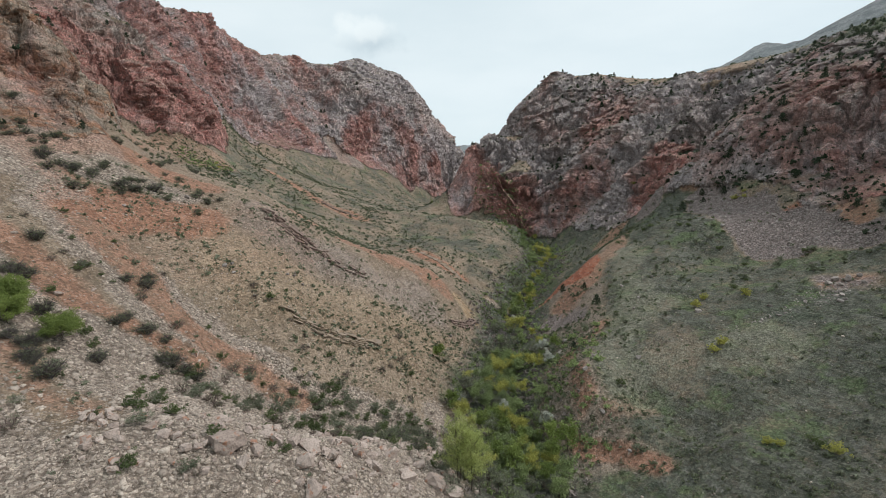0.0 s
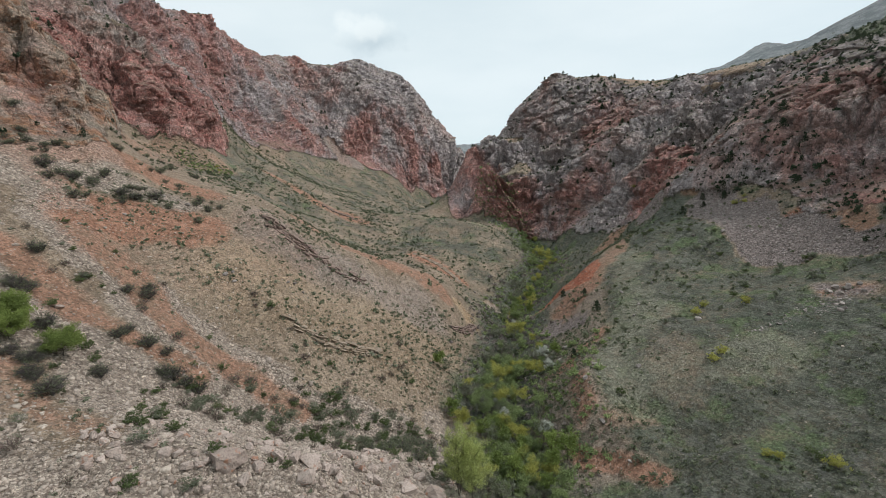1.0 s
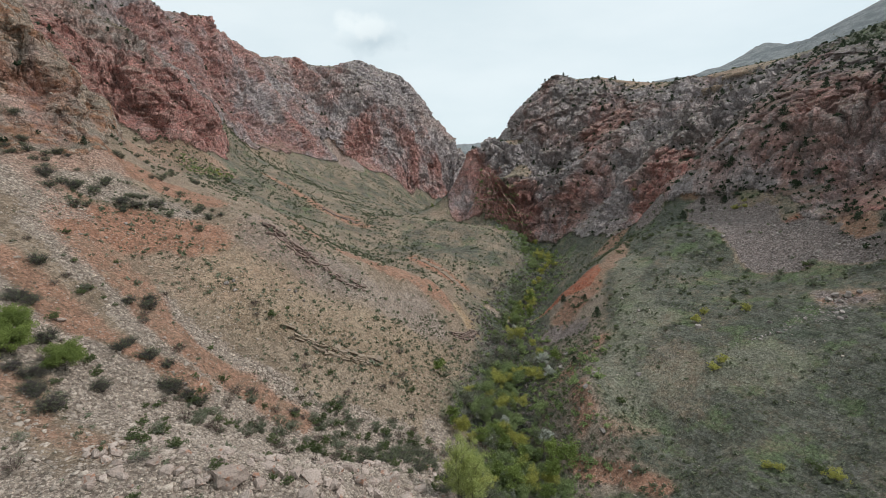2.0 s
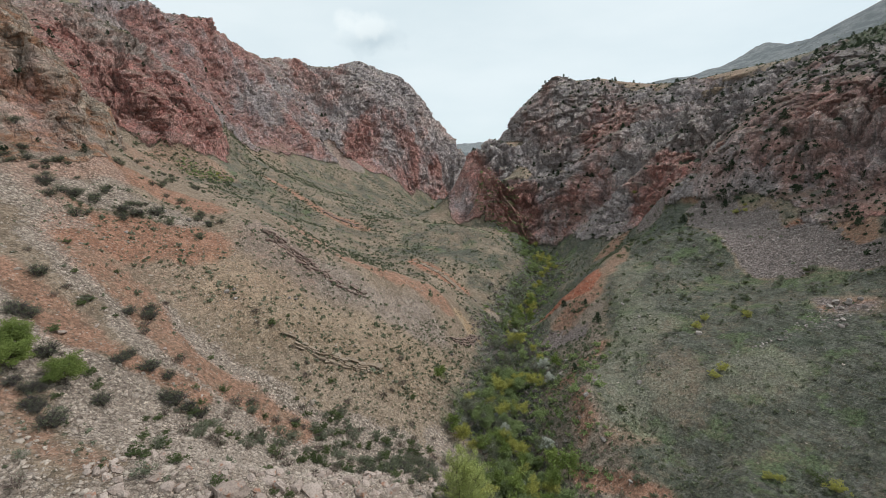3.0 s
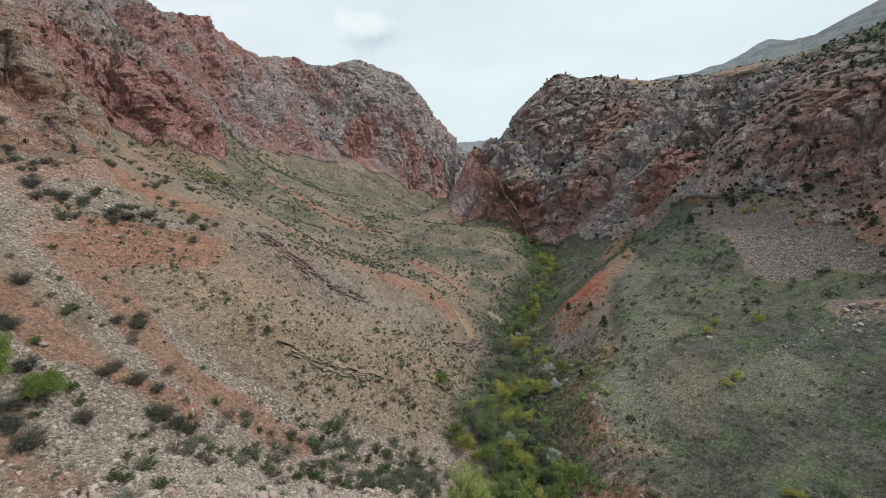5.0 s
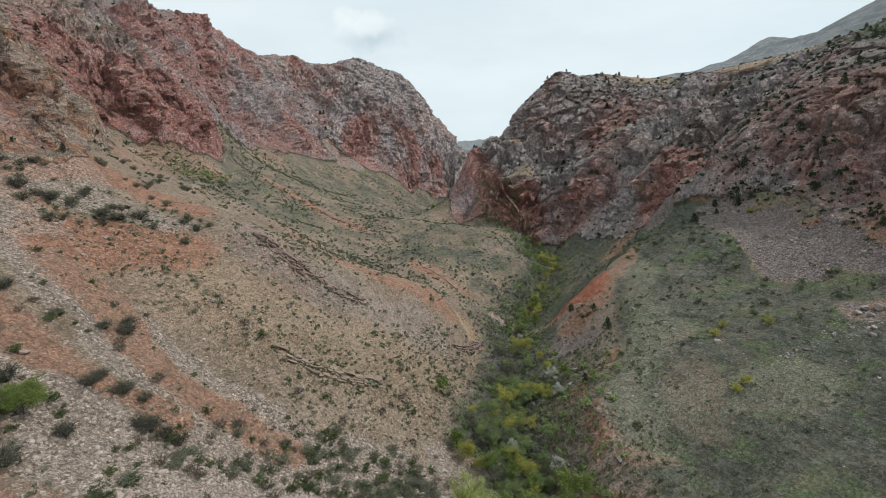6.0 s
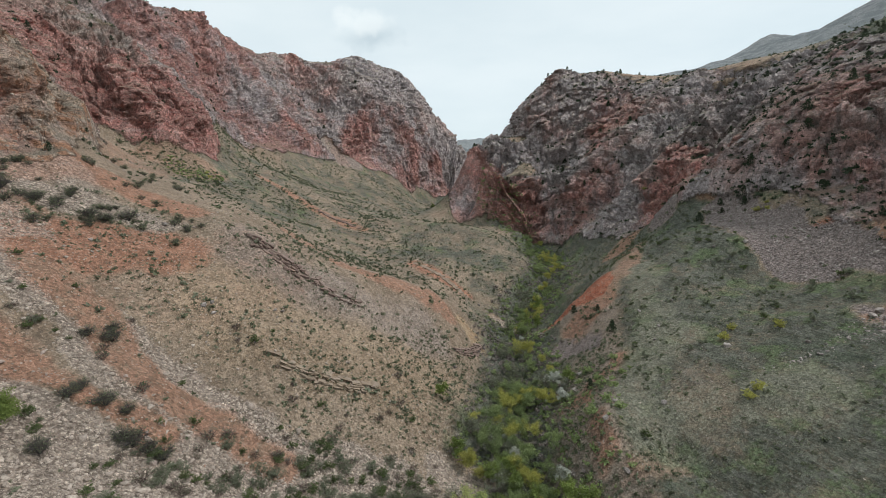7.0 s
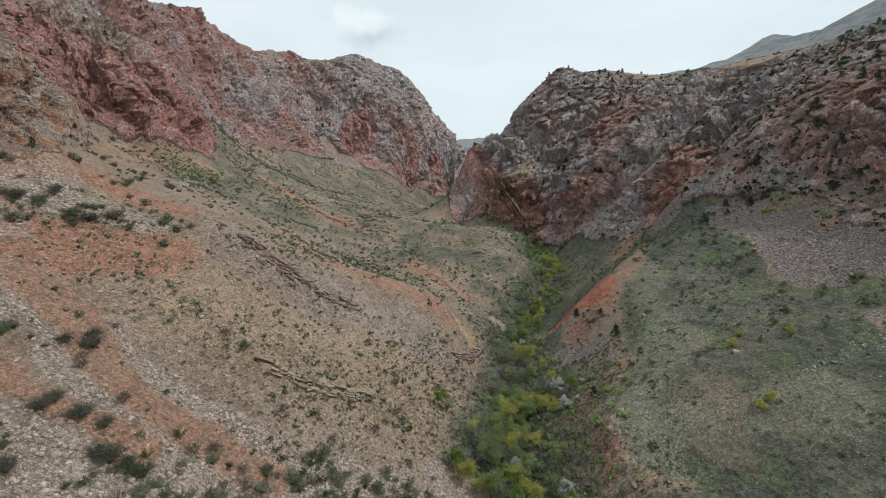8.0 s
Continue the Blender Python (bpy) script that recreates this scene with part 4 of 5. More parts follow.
def fused(name, kinds, places, sizes, material, sink=0.2, flat=1.0, tilt=0.35):
    """One mesh of many small pieces: each place takes one of the kinds, turned and scaled."""
    verts, faces, base = [], [], 0
    pick = dice.integers(0, len(kinds), len(places))
    for k, (kv, kf) in enumerate(kinds):
        at, s = places[pick == k], sizes[pick == k]
        if not len(at):
            continue
        a, b = dice.random(len(at)) * 2 * math.pi, dice.normal(0, tilt, len(at))
        ca, sa, cb, sb = np.cos(a), np.sin(a), np.cos(b), np.sin(b)
        x, y, z = kv[:, 0][None], kv[:, 1][None], kv[:, 2][None] * flat
        y2, z2 = y * cb[:, None] - z * sb[:, None], y * sb[:, None] + z * cb[:, None]
        x3, y3 = x * ca[:, None] - y2 * sa[:, None], x * sa[:, None] + y2 * ca[:, None]
        v = np.stack([x3, y3, z2 - sink], -1) * s[:, None, None] + at[:, None]
        verts.append(v.reshape(-1, 3))
        faces.append((kf[None] + (np.arange(len(at)) * len(kv))[:, None, None] + base).reshape(-1, kf.shape[1]))
        base += v.shape[0] * v.shape[1]
    me = bpy.data.meshes.new(name)
    v, f = np.concatenate(verts), np.concatenate(faces)
    me.vertices.add(len(v))
    me.vertices.foreach_set("co", v.astype(np.float32).ravel())
    me.loops.add(f.size)
    me.loops.foreach_set("vertex_index", f.astype(np.int32).ravel())
    me.polygons.add(len(f))
    me.polygons.foreach_set("loop_start", np.arange(0, f.size, f.shape[1], dtype=np.int32))
    me.update(calc_edges=True)
    me.materials.append(material)
    return new(name, me)


def rock_shape(seed, points=16, squash=0.72):
    """An angular stone about 2 m across: vertices and triangles."""
    g = np.random.default_rng(seed)
    bm = bmesh.new()
    for _ in range(points):
        v = g.normal(0, 1, 3)
        v /= np.linalg.norm(v)
        v *= g.uniform(0.8, 1.08)
        bm.verts.new((v[0] * g.uniform(0.85, 1.15), v[1] * 0.85, v[2] * squash))
    hull = bmesh.ops.convex_hull(bm, input=bm.verts)
    loose = [v for v in bm.verts if not v.link_faces]
    bmesh.ops.delete(bm, geom=loose, context="VERTS")
    bmesh.ops.triangulate(bm, faces=bm.faces)
    bm.verts.index_update()
    v = np.array([tuple(p.co) for p in bm.verts])
    f = np.array([[p.index for p in q.verts] for q in bm.faces])
    bm.free()
    return v, f


def boulder_mesh(name, seed, material):
    """A weathered block with broken corners and a rough face."""
    g = np.random.default_rng(seed)
    bm = bmesh.new()
    for _ in range(22):
        v = g.normal(0, 1, 3)
        v = np.clip(v / np.linalg.norm(v) * g.uniform(0.9, 1.2), -0.82, 0.82)
        bm.verts.new((v[0] * 1.1, v[1] * 0.9, v[2] * 0.85))
    bmesh.ops.convex_hull(bm, input=bm.verts)
    bmesh.ops.delete(bm, geom=[v for v in bm.verts if not v.link_faces], context="VERTS")
    bmesh.ops.subdivide_edges(bm, edges=bm.edges, cuts=2, use_grid_fill=True)
    for v in bm.verts:
        p = v.co * 1.6 + Vector((seed, 0, 0))
        v.co += v.co.normalized() * (0.13 * noise.noise(p) + 0.08 * noise.noise(p * 2.7) + 0.05 * noise.noise(p * 6.1))
    me = bpy.data.meshes.new(name)
    bm.to_mesh(me)
    bm.free()
    me.materials.append(material)
    return me


def leaf_cloud(g, centres, spreads, per, size, droop=0.0):
    """Leaf sprays round the given centres: vertices and triangles."""
    n = len(centres) * per
    c = np.repeat(np.asarray(centres, float), per, 0)
    s = np.repeat(np.asarray(spreads, float), per, 0)
    d = g.normal(0, 1, (n, 3))
    d /= np.linalg.norm(d, axis=1, keepdims=True)
    at = c + d * s * (g.random((n, 1)) ** 0.4)
    u = g.normal(0, 1, (n, 3))
    u[:, 2] -= droop
    u /= np.linalg.norm(u, axis=1, keepdims=True)
    w = np.cross(u, g.normal(0, 1, (n, 3)))
    w /= np.linalg.norm(w, axis=1, keepdims=True) + 1e-9
    k = size * g.uniform(0.6, 1.4, (n, 1))
    u, w = u * k, w * k * 0.55
    v = np.stack([at - u, at + w * 1.2, at + u * 0.8 - w * 0.7], 1).reshape(-1, 3)
    return v, np.arange(n * 3).reshape(-1, 3)


def sticks(ends, thick):
    """Tapered three-sided sticks: ends are (from, to) pairs."""
    v, f = [], []
    for (a, b), w in zip(ends, thick):
        a, b = np.asarray(a, float), np.asarray(b, float)
        d = b - a
        d /= np.linalg.norm(d) + 1e-9
        e1 = np.cross(d, (0.3, 0.9, 0.2))
        e1 /= np.linalg.norm(e1) + 1e-9
        e2 = np.cross(d, e1)
        i = len(v)
        for p, r in ((a, w), (b, w * 0.45)):
            for k in range(3):
                q = 2 * math.pi * k / 3
                v.append(p + r * (math.cos(q) * e1 + math.sin(q) * e2))
        f += [(i + k, i + (k + 1) % 3, i + 3 + (k + 1) % 3, i + 3 + k) for k in range(3)]
    return v, f


def limbs(g, height, spread, count, lean=0.0, start=0.25):
    """A trunk line with limbs: (from, to) pairs, thicknesses and the limb tips."""
    ends, thick, tips = [], [], []
    joints = [np.array((0.0, 0.0, -0.3))]
    for k in range(1, 5):
        joints.append(np.array((lean * k / 4 + g.normal(0, 0.03) * height, g.normal(0, 0.03) * height, height * 0.72 * k / 4)))
    w = height * 0.022
    for k in range(4):
        ends.append((joints[k], joints[k + 1])), thick.append(w * (1 - 0.18 * k))
    for i in range(count):
        s = start + (1 - start) * (i + g.random()) / count
        k = min(int(s * 4), 3)
        p = joints[k] + (joints[k + 1] - joints[k]) * (s * 4 - k)
        a = i * 2.4 + g.normal(0, 0.3)
        r = spread * (1.05 - 0.45 * s) * g.uniform(0.65, 1.05)
        q = p + np.array((math.cos(a) * r, math.sin(a) * r, height * g.uniform(0.12, 0.32)))
        m = (p + q) / 2 + np.array((0, 0, height * 0.03))
        ends += [(p, m), (m, q)]
        thick += [w * 0.45, w * 0.3]
        for _ in range(2):
            o = q + g.normal(0, 0.16, 3) * spread + np.array((0, 0, 0.05 * height))
            ends.append((m + (q - m) * g.random(), o)), thick.append(w * 0.2)
            tips.append(o)
        tips.append(q)
    tips.append(joints[4] + np.array((0, 0, height * 0.12)))
    return ends, thick, tips


def broad_tree(seed, height, spread, leaf, name, label, category="tree", per=50, size=0.15, count=9, bare=0.0, crown_name="crown"):
    """A broad-leaved tree: trunk with limbs, and a crown of leaf sprays with gaps."""
    g = np.random.default_rng(seed)
    ends, thick, tips = limbs(g, height, spread, count)
    root = new(name)
    root.empty_display_size = 0.3
    part("trunk", mesh_of(name + "_trunk", *sticks(ends, thick), BARK), root)
    keep = [p for p in tips if g.random() > bare]
    keep = keep + [p * np.array((0.55, 0.55, 0.9)) for p in keep if p[2] > 0.45 * height]
    v, f = leaf_cloud(g, keep, g.uniform(0.13, 0.24, (len(keep), 1)) * (height + spread) * 0.5 * np.array((1.15, 1.15, 0.85)), per, size)
    part(crown_name, mesh_of(name + "_crown", v, f, leaf), root)
    return tagged(root, label, category)


def shrub(seed, height, spread, leaf, name, label, stems=9, per=16, size=0.09, bare=0.0, wood=TWIG, twigs=2):
    """A many-stemmed shrub from one root."""
    g = np.random.default_rng(seed)
    ends, thick, tips = [], [], []
    for i in range(stems):
        a, r = i * 2.4 + g.normal(0, 0.3), spread * math.sqrt((i + 0.5) / stems) * g.uniform(0.7, 1.1)
        tip = np.array((math.cos(a) * r, math.sin(a) * r, height * g.uniform(0.55, 1.0) * (1.1 - 0.4 * r / spread)))
        mid = tip * 0.5 + g.normal(0, 0.06, 3) * height
        ends += [((0, 0, -0.2), mid), (mid, tip)]
        thick += [0.035 * height * 0.5, 0.02 * height * 0.5]
        tips += [tip, mid * 1.15]
        for _ in range(twigs):
            o = mid + (tip - mid) * g.random() + g.normal(0, 0.2, 3) * height * np.array((1, 1, 0.7))
            o[2] = max(o[2], 0.05)
            ends.append((mid + (tip - mid) * g.random() * 0.6, o)), thick.append(0.012 * height)
            tips.append(o)
    root = new(name)
    root.empty_display_size = 0.2
    part("branchwork", mesh_of(name + "_stems", *sticks(ends, thick), wood), root)
    keep = [p for p in tips if g.random() > bare]
    if keep:
        v, f = leaf_cloud(g, keep, g.uniform(0.13, 0.22, (len(keep), 1)) * (height + spread) * 0.6 * np.array((1, 1, 0.7)), per, size)
        v[:, 2] = np.maximum(v[:, 2], -0.05)
        part("foliage", mesh_of(name + "_foliage", v, f, leaf), root)
    return tagged(root, label, "shrub")


def juniper(seed, height, name="juniper_tree"):
    """A dense dark conifer, broad at the foot and ragged at the tip."""
    g = np.random.default_rng(seed)
    ends = [((0, 0, -0.4), (g.normal(0, 0.1), g.normal(0, 0.1), height * 0.85))]
    thick = [height * 0.03]
    tips = []
    for i in range(20):
        s = (i + 0.5) / 20
        r = height * 0.50 * (1 - s) ** 0.6 * g.uniform(0.6, 1.15)
        a = i * 2.4
        q = np.array((math.cos(a) * r, math.sin(a) * r, height * (0.06 + 0.9 * s)))
        ends.append(((0, 0, q[2] * 0.8), q)), thick.append(height * 0.008)
        tips += [q, q * np.array((0.5, 0.5, 1.0))]
    root = new(name)
    part("trunk", mesh_of(name + "_trunk", *sticks(ends, thick), BARK), root)
    v, f = leaf_cloud(g, tips, np.full((len(tips), 1), height * 0.13) * np.array((1, 1, 1.1)), 8, height * 0.08)
    part("crown", mesh_of(name + "_crown", v, f, LEAF_JUNIPER), root)
    return tagged(root, "dark green juniper tree rooted among rock ledges", "tree")


def feathery_tree(seed, height, name, label):
    """A tall slender tree: a forked trunk, rising limbs and thin young foliage along every twig."""
    g = np.random.default_rng(seed)
    ends, thick, tips = [], [], []
    for stem in range(2):
        joints = [np.array((0.0, 0.0, -0.3))]
        lean = np.array(((stem - 0.5) * 1.6, g.normal(0, 0.3), 0))
        for k in range(1, 6):
            joints.append(lean * (k / 5) ** 1.3 + np.array((g.normal(0, 0.12), g.normal(0, 0.12), height * 0.86 * k / 5)))
        for k in range(5):
            ends.append((joints[k], joints[k + 1])), thick.append(height * 0.016 * (1 - 0.17 * k))
        for i in range(17):
            s = 0.22 + 0.76 * (i + g.random()) / 17
            k = min(int(s * 5), 4)
            p = joints[k] + (joints[k + 1] - joints[k]) * (s * 5 - k)
            a, r = i * 2.4 + stem, height * 0.30 * (1.15 - 0.75 * s) * g.uniform(0.7, 1.2)
            q = p + np.array((math.cos(a) * r, math.sin(a) * r, height * g.uniform(0.13, 0.22)))
            ends.append((p, q)), thick.append(height * 0.0045)
            for w in np.linspace(0.35, 1.0, 5):
                o = p + (q - p) * w
                e = o + g.normal(0, 0.035, 3) * height + np.array((0, 0, 0.04 * height))
                ends.append((o, e)), thick.append(height * 0.0016)
                tips += [o, e]
    root = new(name)
    part("trunk", mesh_of(name + "_trunk", *sticks(ends, thick), BARK), root)
    v, f = leaf_cloud(g, tips, np.full((len(tips), 1), height * 0.05) * np.array((1, 1, 1.3)), 24, 0.12, -0.6)
    part("crown", mesh_of(name + "_crown", v, f, LEAF_FEATHER), root)
    return tagged(root, label, "tree")


def plant(kinds, places, low=0.75, high=1.3, group="", sink=0.0):
    """Stands copies of the kinds, built once at the origin, at the places; the first of each kind is moved there itself."""
    used = set()
    for p in places:
        k = int(dice.integers(0, len(kinds)))
        s = float(dice.uniform(low, high))
        turn = float(dice.uniform(0, 360))
        m = pose(p[0], p[1], p[2] - sink, 0, 0, turn)
        if k not in used:
            ob = kinds[k]
            ob.matrix_basis = m
            used.add(k)
        else:
            ob = copy_thing(kinds[k], m)
        ob.scale = (s, s, s * float(dice.uniform(0.88, 1.12)))
        if group:
            tagged(ob, group=group)
    for k, ob in enumerate(kinds):
        if k not in used:
            for o in list(ob.children_recursive):
                bpy.data.objects.remove(o)
            bpy.data.objects.remove(ob)


def on_land(*xy):
    return [(x, y, height_at(x, y)) for x, y in xy]


# ---- the trees along the stream ----
def along_stream(count, spread, y0, y1, shift=0.0):
    """Places beside the stream, thinning away from it."""
    xs, ys = [p[0] for p in STREAM], [p[1] for p in STREAM]
    out = []
    while len(out) < count:
        y = float(dice.uniform(y0, y1))
        x = float(np.interp(y, ys, xs) + shift + dice.normal(0, spread))
        if min(math.hypot(x - 2, y - 92), math.hypot(x - 21, y - 174) - 1) > 5:
            out.append((x, y, height_at(x, y)))
    return out


willows = [broad_tree(300 + i, 5.0 + 0.9 * (i % 3), 2.5, LEAF_YELLOW, "willow_tree", "yellow-green willow in young leaf beside the stream", per=40, size=0.17) for i in range(4)]
alders = [broad_tree(320 + i, 4.4 + 0.7 * (i % 3), 2.1, LEAF_GREEN, "stream_tree", "mid-green broad-leaved tree in the stream thicket", per=30, size=0.165) for i in range(4)]
fresh = [broad_tree(340 + i, 4.4 + 0.9 * i, 2.0, LEAF_FRESH, "stream_tree", "fresh green broad-leaved tree beside the stream", per=28, size=0.19) for i in range(3)]
bare_trees = [broad_tree(360 + i, 4.0, 2.2, LEAF_SAGE, "bare_tree", "grey leafless tree in the stream thicket", per=14, size=0.13, count=13, bare=0.45) for i in range(3)]
blossoms = [broad_tree(380 + i, 3.2, 1.5, BLOSSOM, "blossom_tree", "small tree in white blossom by the stream", per=30, size=0.15) for i in range(2)]
plant(alders, along_stream(85, 4.2, 64, 125) + along_stream(22, 2.6, 120, 200) + along_stream(26, 4, 200, 275), 0.42, 0.88, "trees along the stream")
plant(bare_trees, along_stream(60, 5.0, 62, 130, -2) + along_stream(34, 3.5, 125, 205, -3) + along_stream(12, 5, 205, 260), 0.6, 1.1, "bare trees along the stream")
plant(willows, along_stream(8, 2.6, 72, 124) + along_stream(8, 2.2, 126, 260) + on_land((17, 117), (19, 119), (22, 116), (23, 112), (14, 115), (11, 109), (15, 106), (16, 106), (4, 95), (6, 94), (5.5, 106), (26, 137), (27, 131), (21, 150), (33, 181), (35, 186), (39, 204), (44, 215),
                       (47, 219), (36, 197), (54, 243), (52, 253), (50, 262), (52, 222), (46, 228), (49, 236), (18, 104), (13, 104), (34, 194), (42, 210), (48, 244), (50, 230)), 0.5, 0.85, "willows along the stream")
plant(fresh, on_land((28, 117), (12, 90), (15, 86), (8, 93), (28, 172), (25, 166), (32, 175), (35, 190), (19, 78), (22, 80), (17, 73), (12, 76), (9, 78), (46, 236), (2, 97), (-1, 109), (11, 96), (20, 84), (-8, 345), (-6, 358), (-12, 372)), 0.7, 1.1, "green trees along the stream")
plant(blossoms, on_land((13, 98), (9, 93), (26, 121), (25, 110), (25, 126), (12, 104), (22, 168), (24, 160), (8, 80), (14, 79), (20, 88), (11, 74)), 0.6, 1.1, "blossoming trees by the stream")
for x, y, k in ((2.4, 67.6, 0), (4.3, 67.0, 1)):
    tall = feathery_tree(411 + k, 10.8 - 0.8 * k, "poplar_tree", "tall yellow-green feathery poplar at the foot of the scree")
    tall.matrix_basis = pose(x, y, height_at(x, y), 0, 0, 40 + 70 * k)

# ---- bushes of the near scree, one by one ----
green_bush = [broad_tree(420 + i, 4.0, 3.0, LEAF_FRESH, "tree", "bushy bright green tree on the scree slope", per=110, size=0.12, count=22) for i in range(2)]
plant(green_bush, on_land((-51.5, 55.5), (-47, 57.5), (-53.5, 58)), 0.75, 0.95)
dark_bush = [shrub(430 + i, 2.2, 1.9, LEAF_DARK, "thorn_shrub", "dark leafless thorn shrub on the scree", stems=26, per=9, size=0.08, bare=0.6, wood=THORN, twigs=12) for i in range(4)]
plant(dark_bush, on_land((-48, 53.5), (-46.5, 52), (-43, 50.5), (-43, 58), (-38, 65), (-36.5, 65.5), (-35, 66), (-39, 65), (-46, 68), (-46, 66), (-51, 60), (-43, 68), (-41, 69), (-58, 64), (-57, 65),
                         (-52, 78), (-50, 80), (-51, 82), (-62, 73), (-76, 100), (-74, 103), (-66, 104), (-64, 108), (-68, 103), (-80, 98)), 0.65, 1.15, "thorn shrubs on the scree")
plant([shrub(436 + i, 2.6, 2.3, LEAF_DARK, "thorn_shrub", "dark leafless thorn shrub below the green trees", stems=30, per=8, size=0.08, bare=0.65, wood=THORN, twigs=14) for i in range(2)],
      on_land((-49.8, 53.5), (-47.6, 54.5), (-45.6, 51.6), (-51.5, 53)), 0.5, 0.8, "thorn thicket below the green trees")
plant([shrub(433 + i, 1.9, 1.7, LEAF_DARK, "thorn_shrub", "dark twiggy shrub among boulders by the stream", stems=20, per=12, size=0.09, bare=0.5, wood=THORN, twigs=9) for i in range(2)],
      on_land((-9, 72), (-6.5, 75), (-4, 73), (-2, 76), (0.5, 74), (-7.5, 78), (-12, 71), (-3, 79), (-10, 76), (1.5, 78)), 0.6, 1.1, "shrubs among the boulders")
sage = [shrub(440 + i, 1.4, 1.2, LEAF_SAGE, "shrub", "grey-green shrub growing between loose stones", stems=10, per=20, size=0.09) for i in range(4)]
deep = [shrub(450 + i, 1.3, 1.1, LEAF_SHRUB, "shrub", "rounded green shrub on dry stony slope", stems=9, per=26, size=0.09) for i in range(4)]
grey = [shrub(460 + i, 1.6, 1.3, LEAF_SAGE, "bare_shrub", "brown twiggy shrub almost without leaves", stems=14, per=7, size=0.07, bare=0.8, wood=BROWN_TWIG, twigs=9) for i in range(4)]
fan_w = near_left * smooth(13, 20, by_stream) * smooth(112, 98, gy - 0.25 * gx) * (gy > 36)
belt = zone([(-33, 66), (-26, 70), (-18, 78), (-8, 82)], 4, 4, 3) + zone([(-11, 73), (-4, 75), (2, 77)], 5, 3, 3)
plant(deep, np.concatenate([on_land((-36, 59), (-38, 61), (-37, 56), (-34, 55), (-34, 50), (-33, 50), (-35, 46), (-39, 60), (-56, 75), (-56, 73), (-54, 75), (-54, 65), (-45, 60), (-32, 65), (-30, 66), (-24, 48), (-19, 50), (-17.5, 50.5)),
                            sow(fan_w * 0.008 + belt * 0.12, 90)]), 0.45, 1.1, "green shrubs on the near slope")
plant(sage, np.concatenate([on_land((-33, 62), (-29, 67), (-28, 69), (-26, 69), (-25, 71)), sow(fan_w * 0.008 + belt * 0.20, 110)]), 0.45, 1.15, "shrubs on the near slope")
plant(grey, sow(fan_w * 0.012 + belt * 0.05, 90), 0.45, 1.1, "bare shrubs on the near slope")
lime = [shrub(470 + i, 1.7, 1.4, LEAF_YELLOW, "bush", "yellow-green bush on the grassy bench", stems=12, per=40, size=0.09) for i in range(2)]
plant(lime, on_land((63, 114), (59, 110), (70, 109), (55, 92), (53, 91), (48, 67), (49, 66), (54, 62), (98, 163), (100, 161), (101, 163), (92, 235), (-100, 218), (-102, 220)), 0.6, 1.1, "yellow-green bushes")

bench_w = right_side * (1 - rock) * (1 - talus_z) * smooth(14, 24, by_stream) * (gy > 60) * (gy < 215) * (gx < 110)
clumpy = smooth(0.0, 0.4, fbm(gx, gy, 0 * gx, 16, 3, 651))
bench_edge = zone([(70, 185), (80, 160), (86, 140), (90, 122)], 5, 4, 4)
bench_shrubs = [shrub(480 + i, 1.3, 1.1, LEAF_SHRUB if i < 2 else LEAF_SAGE, "shrub", ("low green shrub on the grassy bench", "pale grey-green shrub on the grassy bench")[i // 2], stems=9, per=20, size=0.10) for i in range(4)]
plant(bench_shrubs, sow(bench_w * (0.012 * clumpy + 0.035 * bench_edge), 140), 0.45, 1.2, "shrubs of the grassy bench")
plant([shrub(490 + i, 1.8, 1.5, LEAF_DARK, "thorn_shrub", "dark thorn shrub on the stony upper slope", stems=16, per=10, size=0.09, bare=0.5, wood=THORN, twigs=8) for i in range(3)],
      sow(zone([(-86, 104), (-78, 102), (-68, 106), (-60, 110)], 6, 4, 3) * 0.045 + zone([(-76, 112), (-66, 122), (-90, 160)], 7, 4, 3) * 0.02, 60), 0.5, 1.1, "thorn shrubs of the upper slope")

# ---- junipers on the ledges ----
junipers = [juniper(500 + i, 3.2 + 0.5 * i) for i in range(4)]
ledge = rock * smooth(48, 30, slope) * smooth(-0.2, 0.3, fbm(gx, gy, gz, 45, 3, 611) + 0.1)
right_rock = right_side * (gy > 110) * (reach < 480)
plant(junipers, np.concatenate([sow(right_rock * ledge * 0.06 + right_rock * smooth(0.0, 0.4, blot) * (gz > 60) * 0.012 + zone([(112, 118), (112, 140), (110, 160), (104, 178)], 6, 3, 4) * 0.022 + grass_top * 0.014, 270), sow((1 - right_side) * ledge * smooth(160, 145, gz) * (gx < -80) * (reach < 520) * 0.011, 85),
                                np.array(on_land((100, 173), (102, 179), (99, 171), (101, 175), (94, 175), (103, 177), (87, 176), (42, 129), (43, 144), (30, 107), (38, 150), (96, 180)))]), 0.35, 0.85, "junipers on the cliffs")

# ---- low scrub, too many to count ----
def tuft_shape(seed, leaves, size):
    """A low cushion: a small dense heart with leaf sprays standing out of it."""
    g = np.random.default_rng(seed)
    v, f = leaf_cloud(g, [(0, 0, 0.40), (0.3, 0.1, 0.3), (-0.25, 0.2, 0.3), (0, -0.3, 0.3)], np.full((4, 1), 0.45) * np.array((1, 1, 0.75)), leaves // 4, size)
    v[:, 2] = np.maximum(v[:, 2], -0.1)
    return v, f


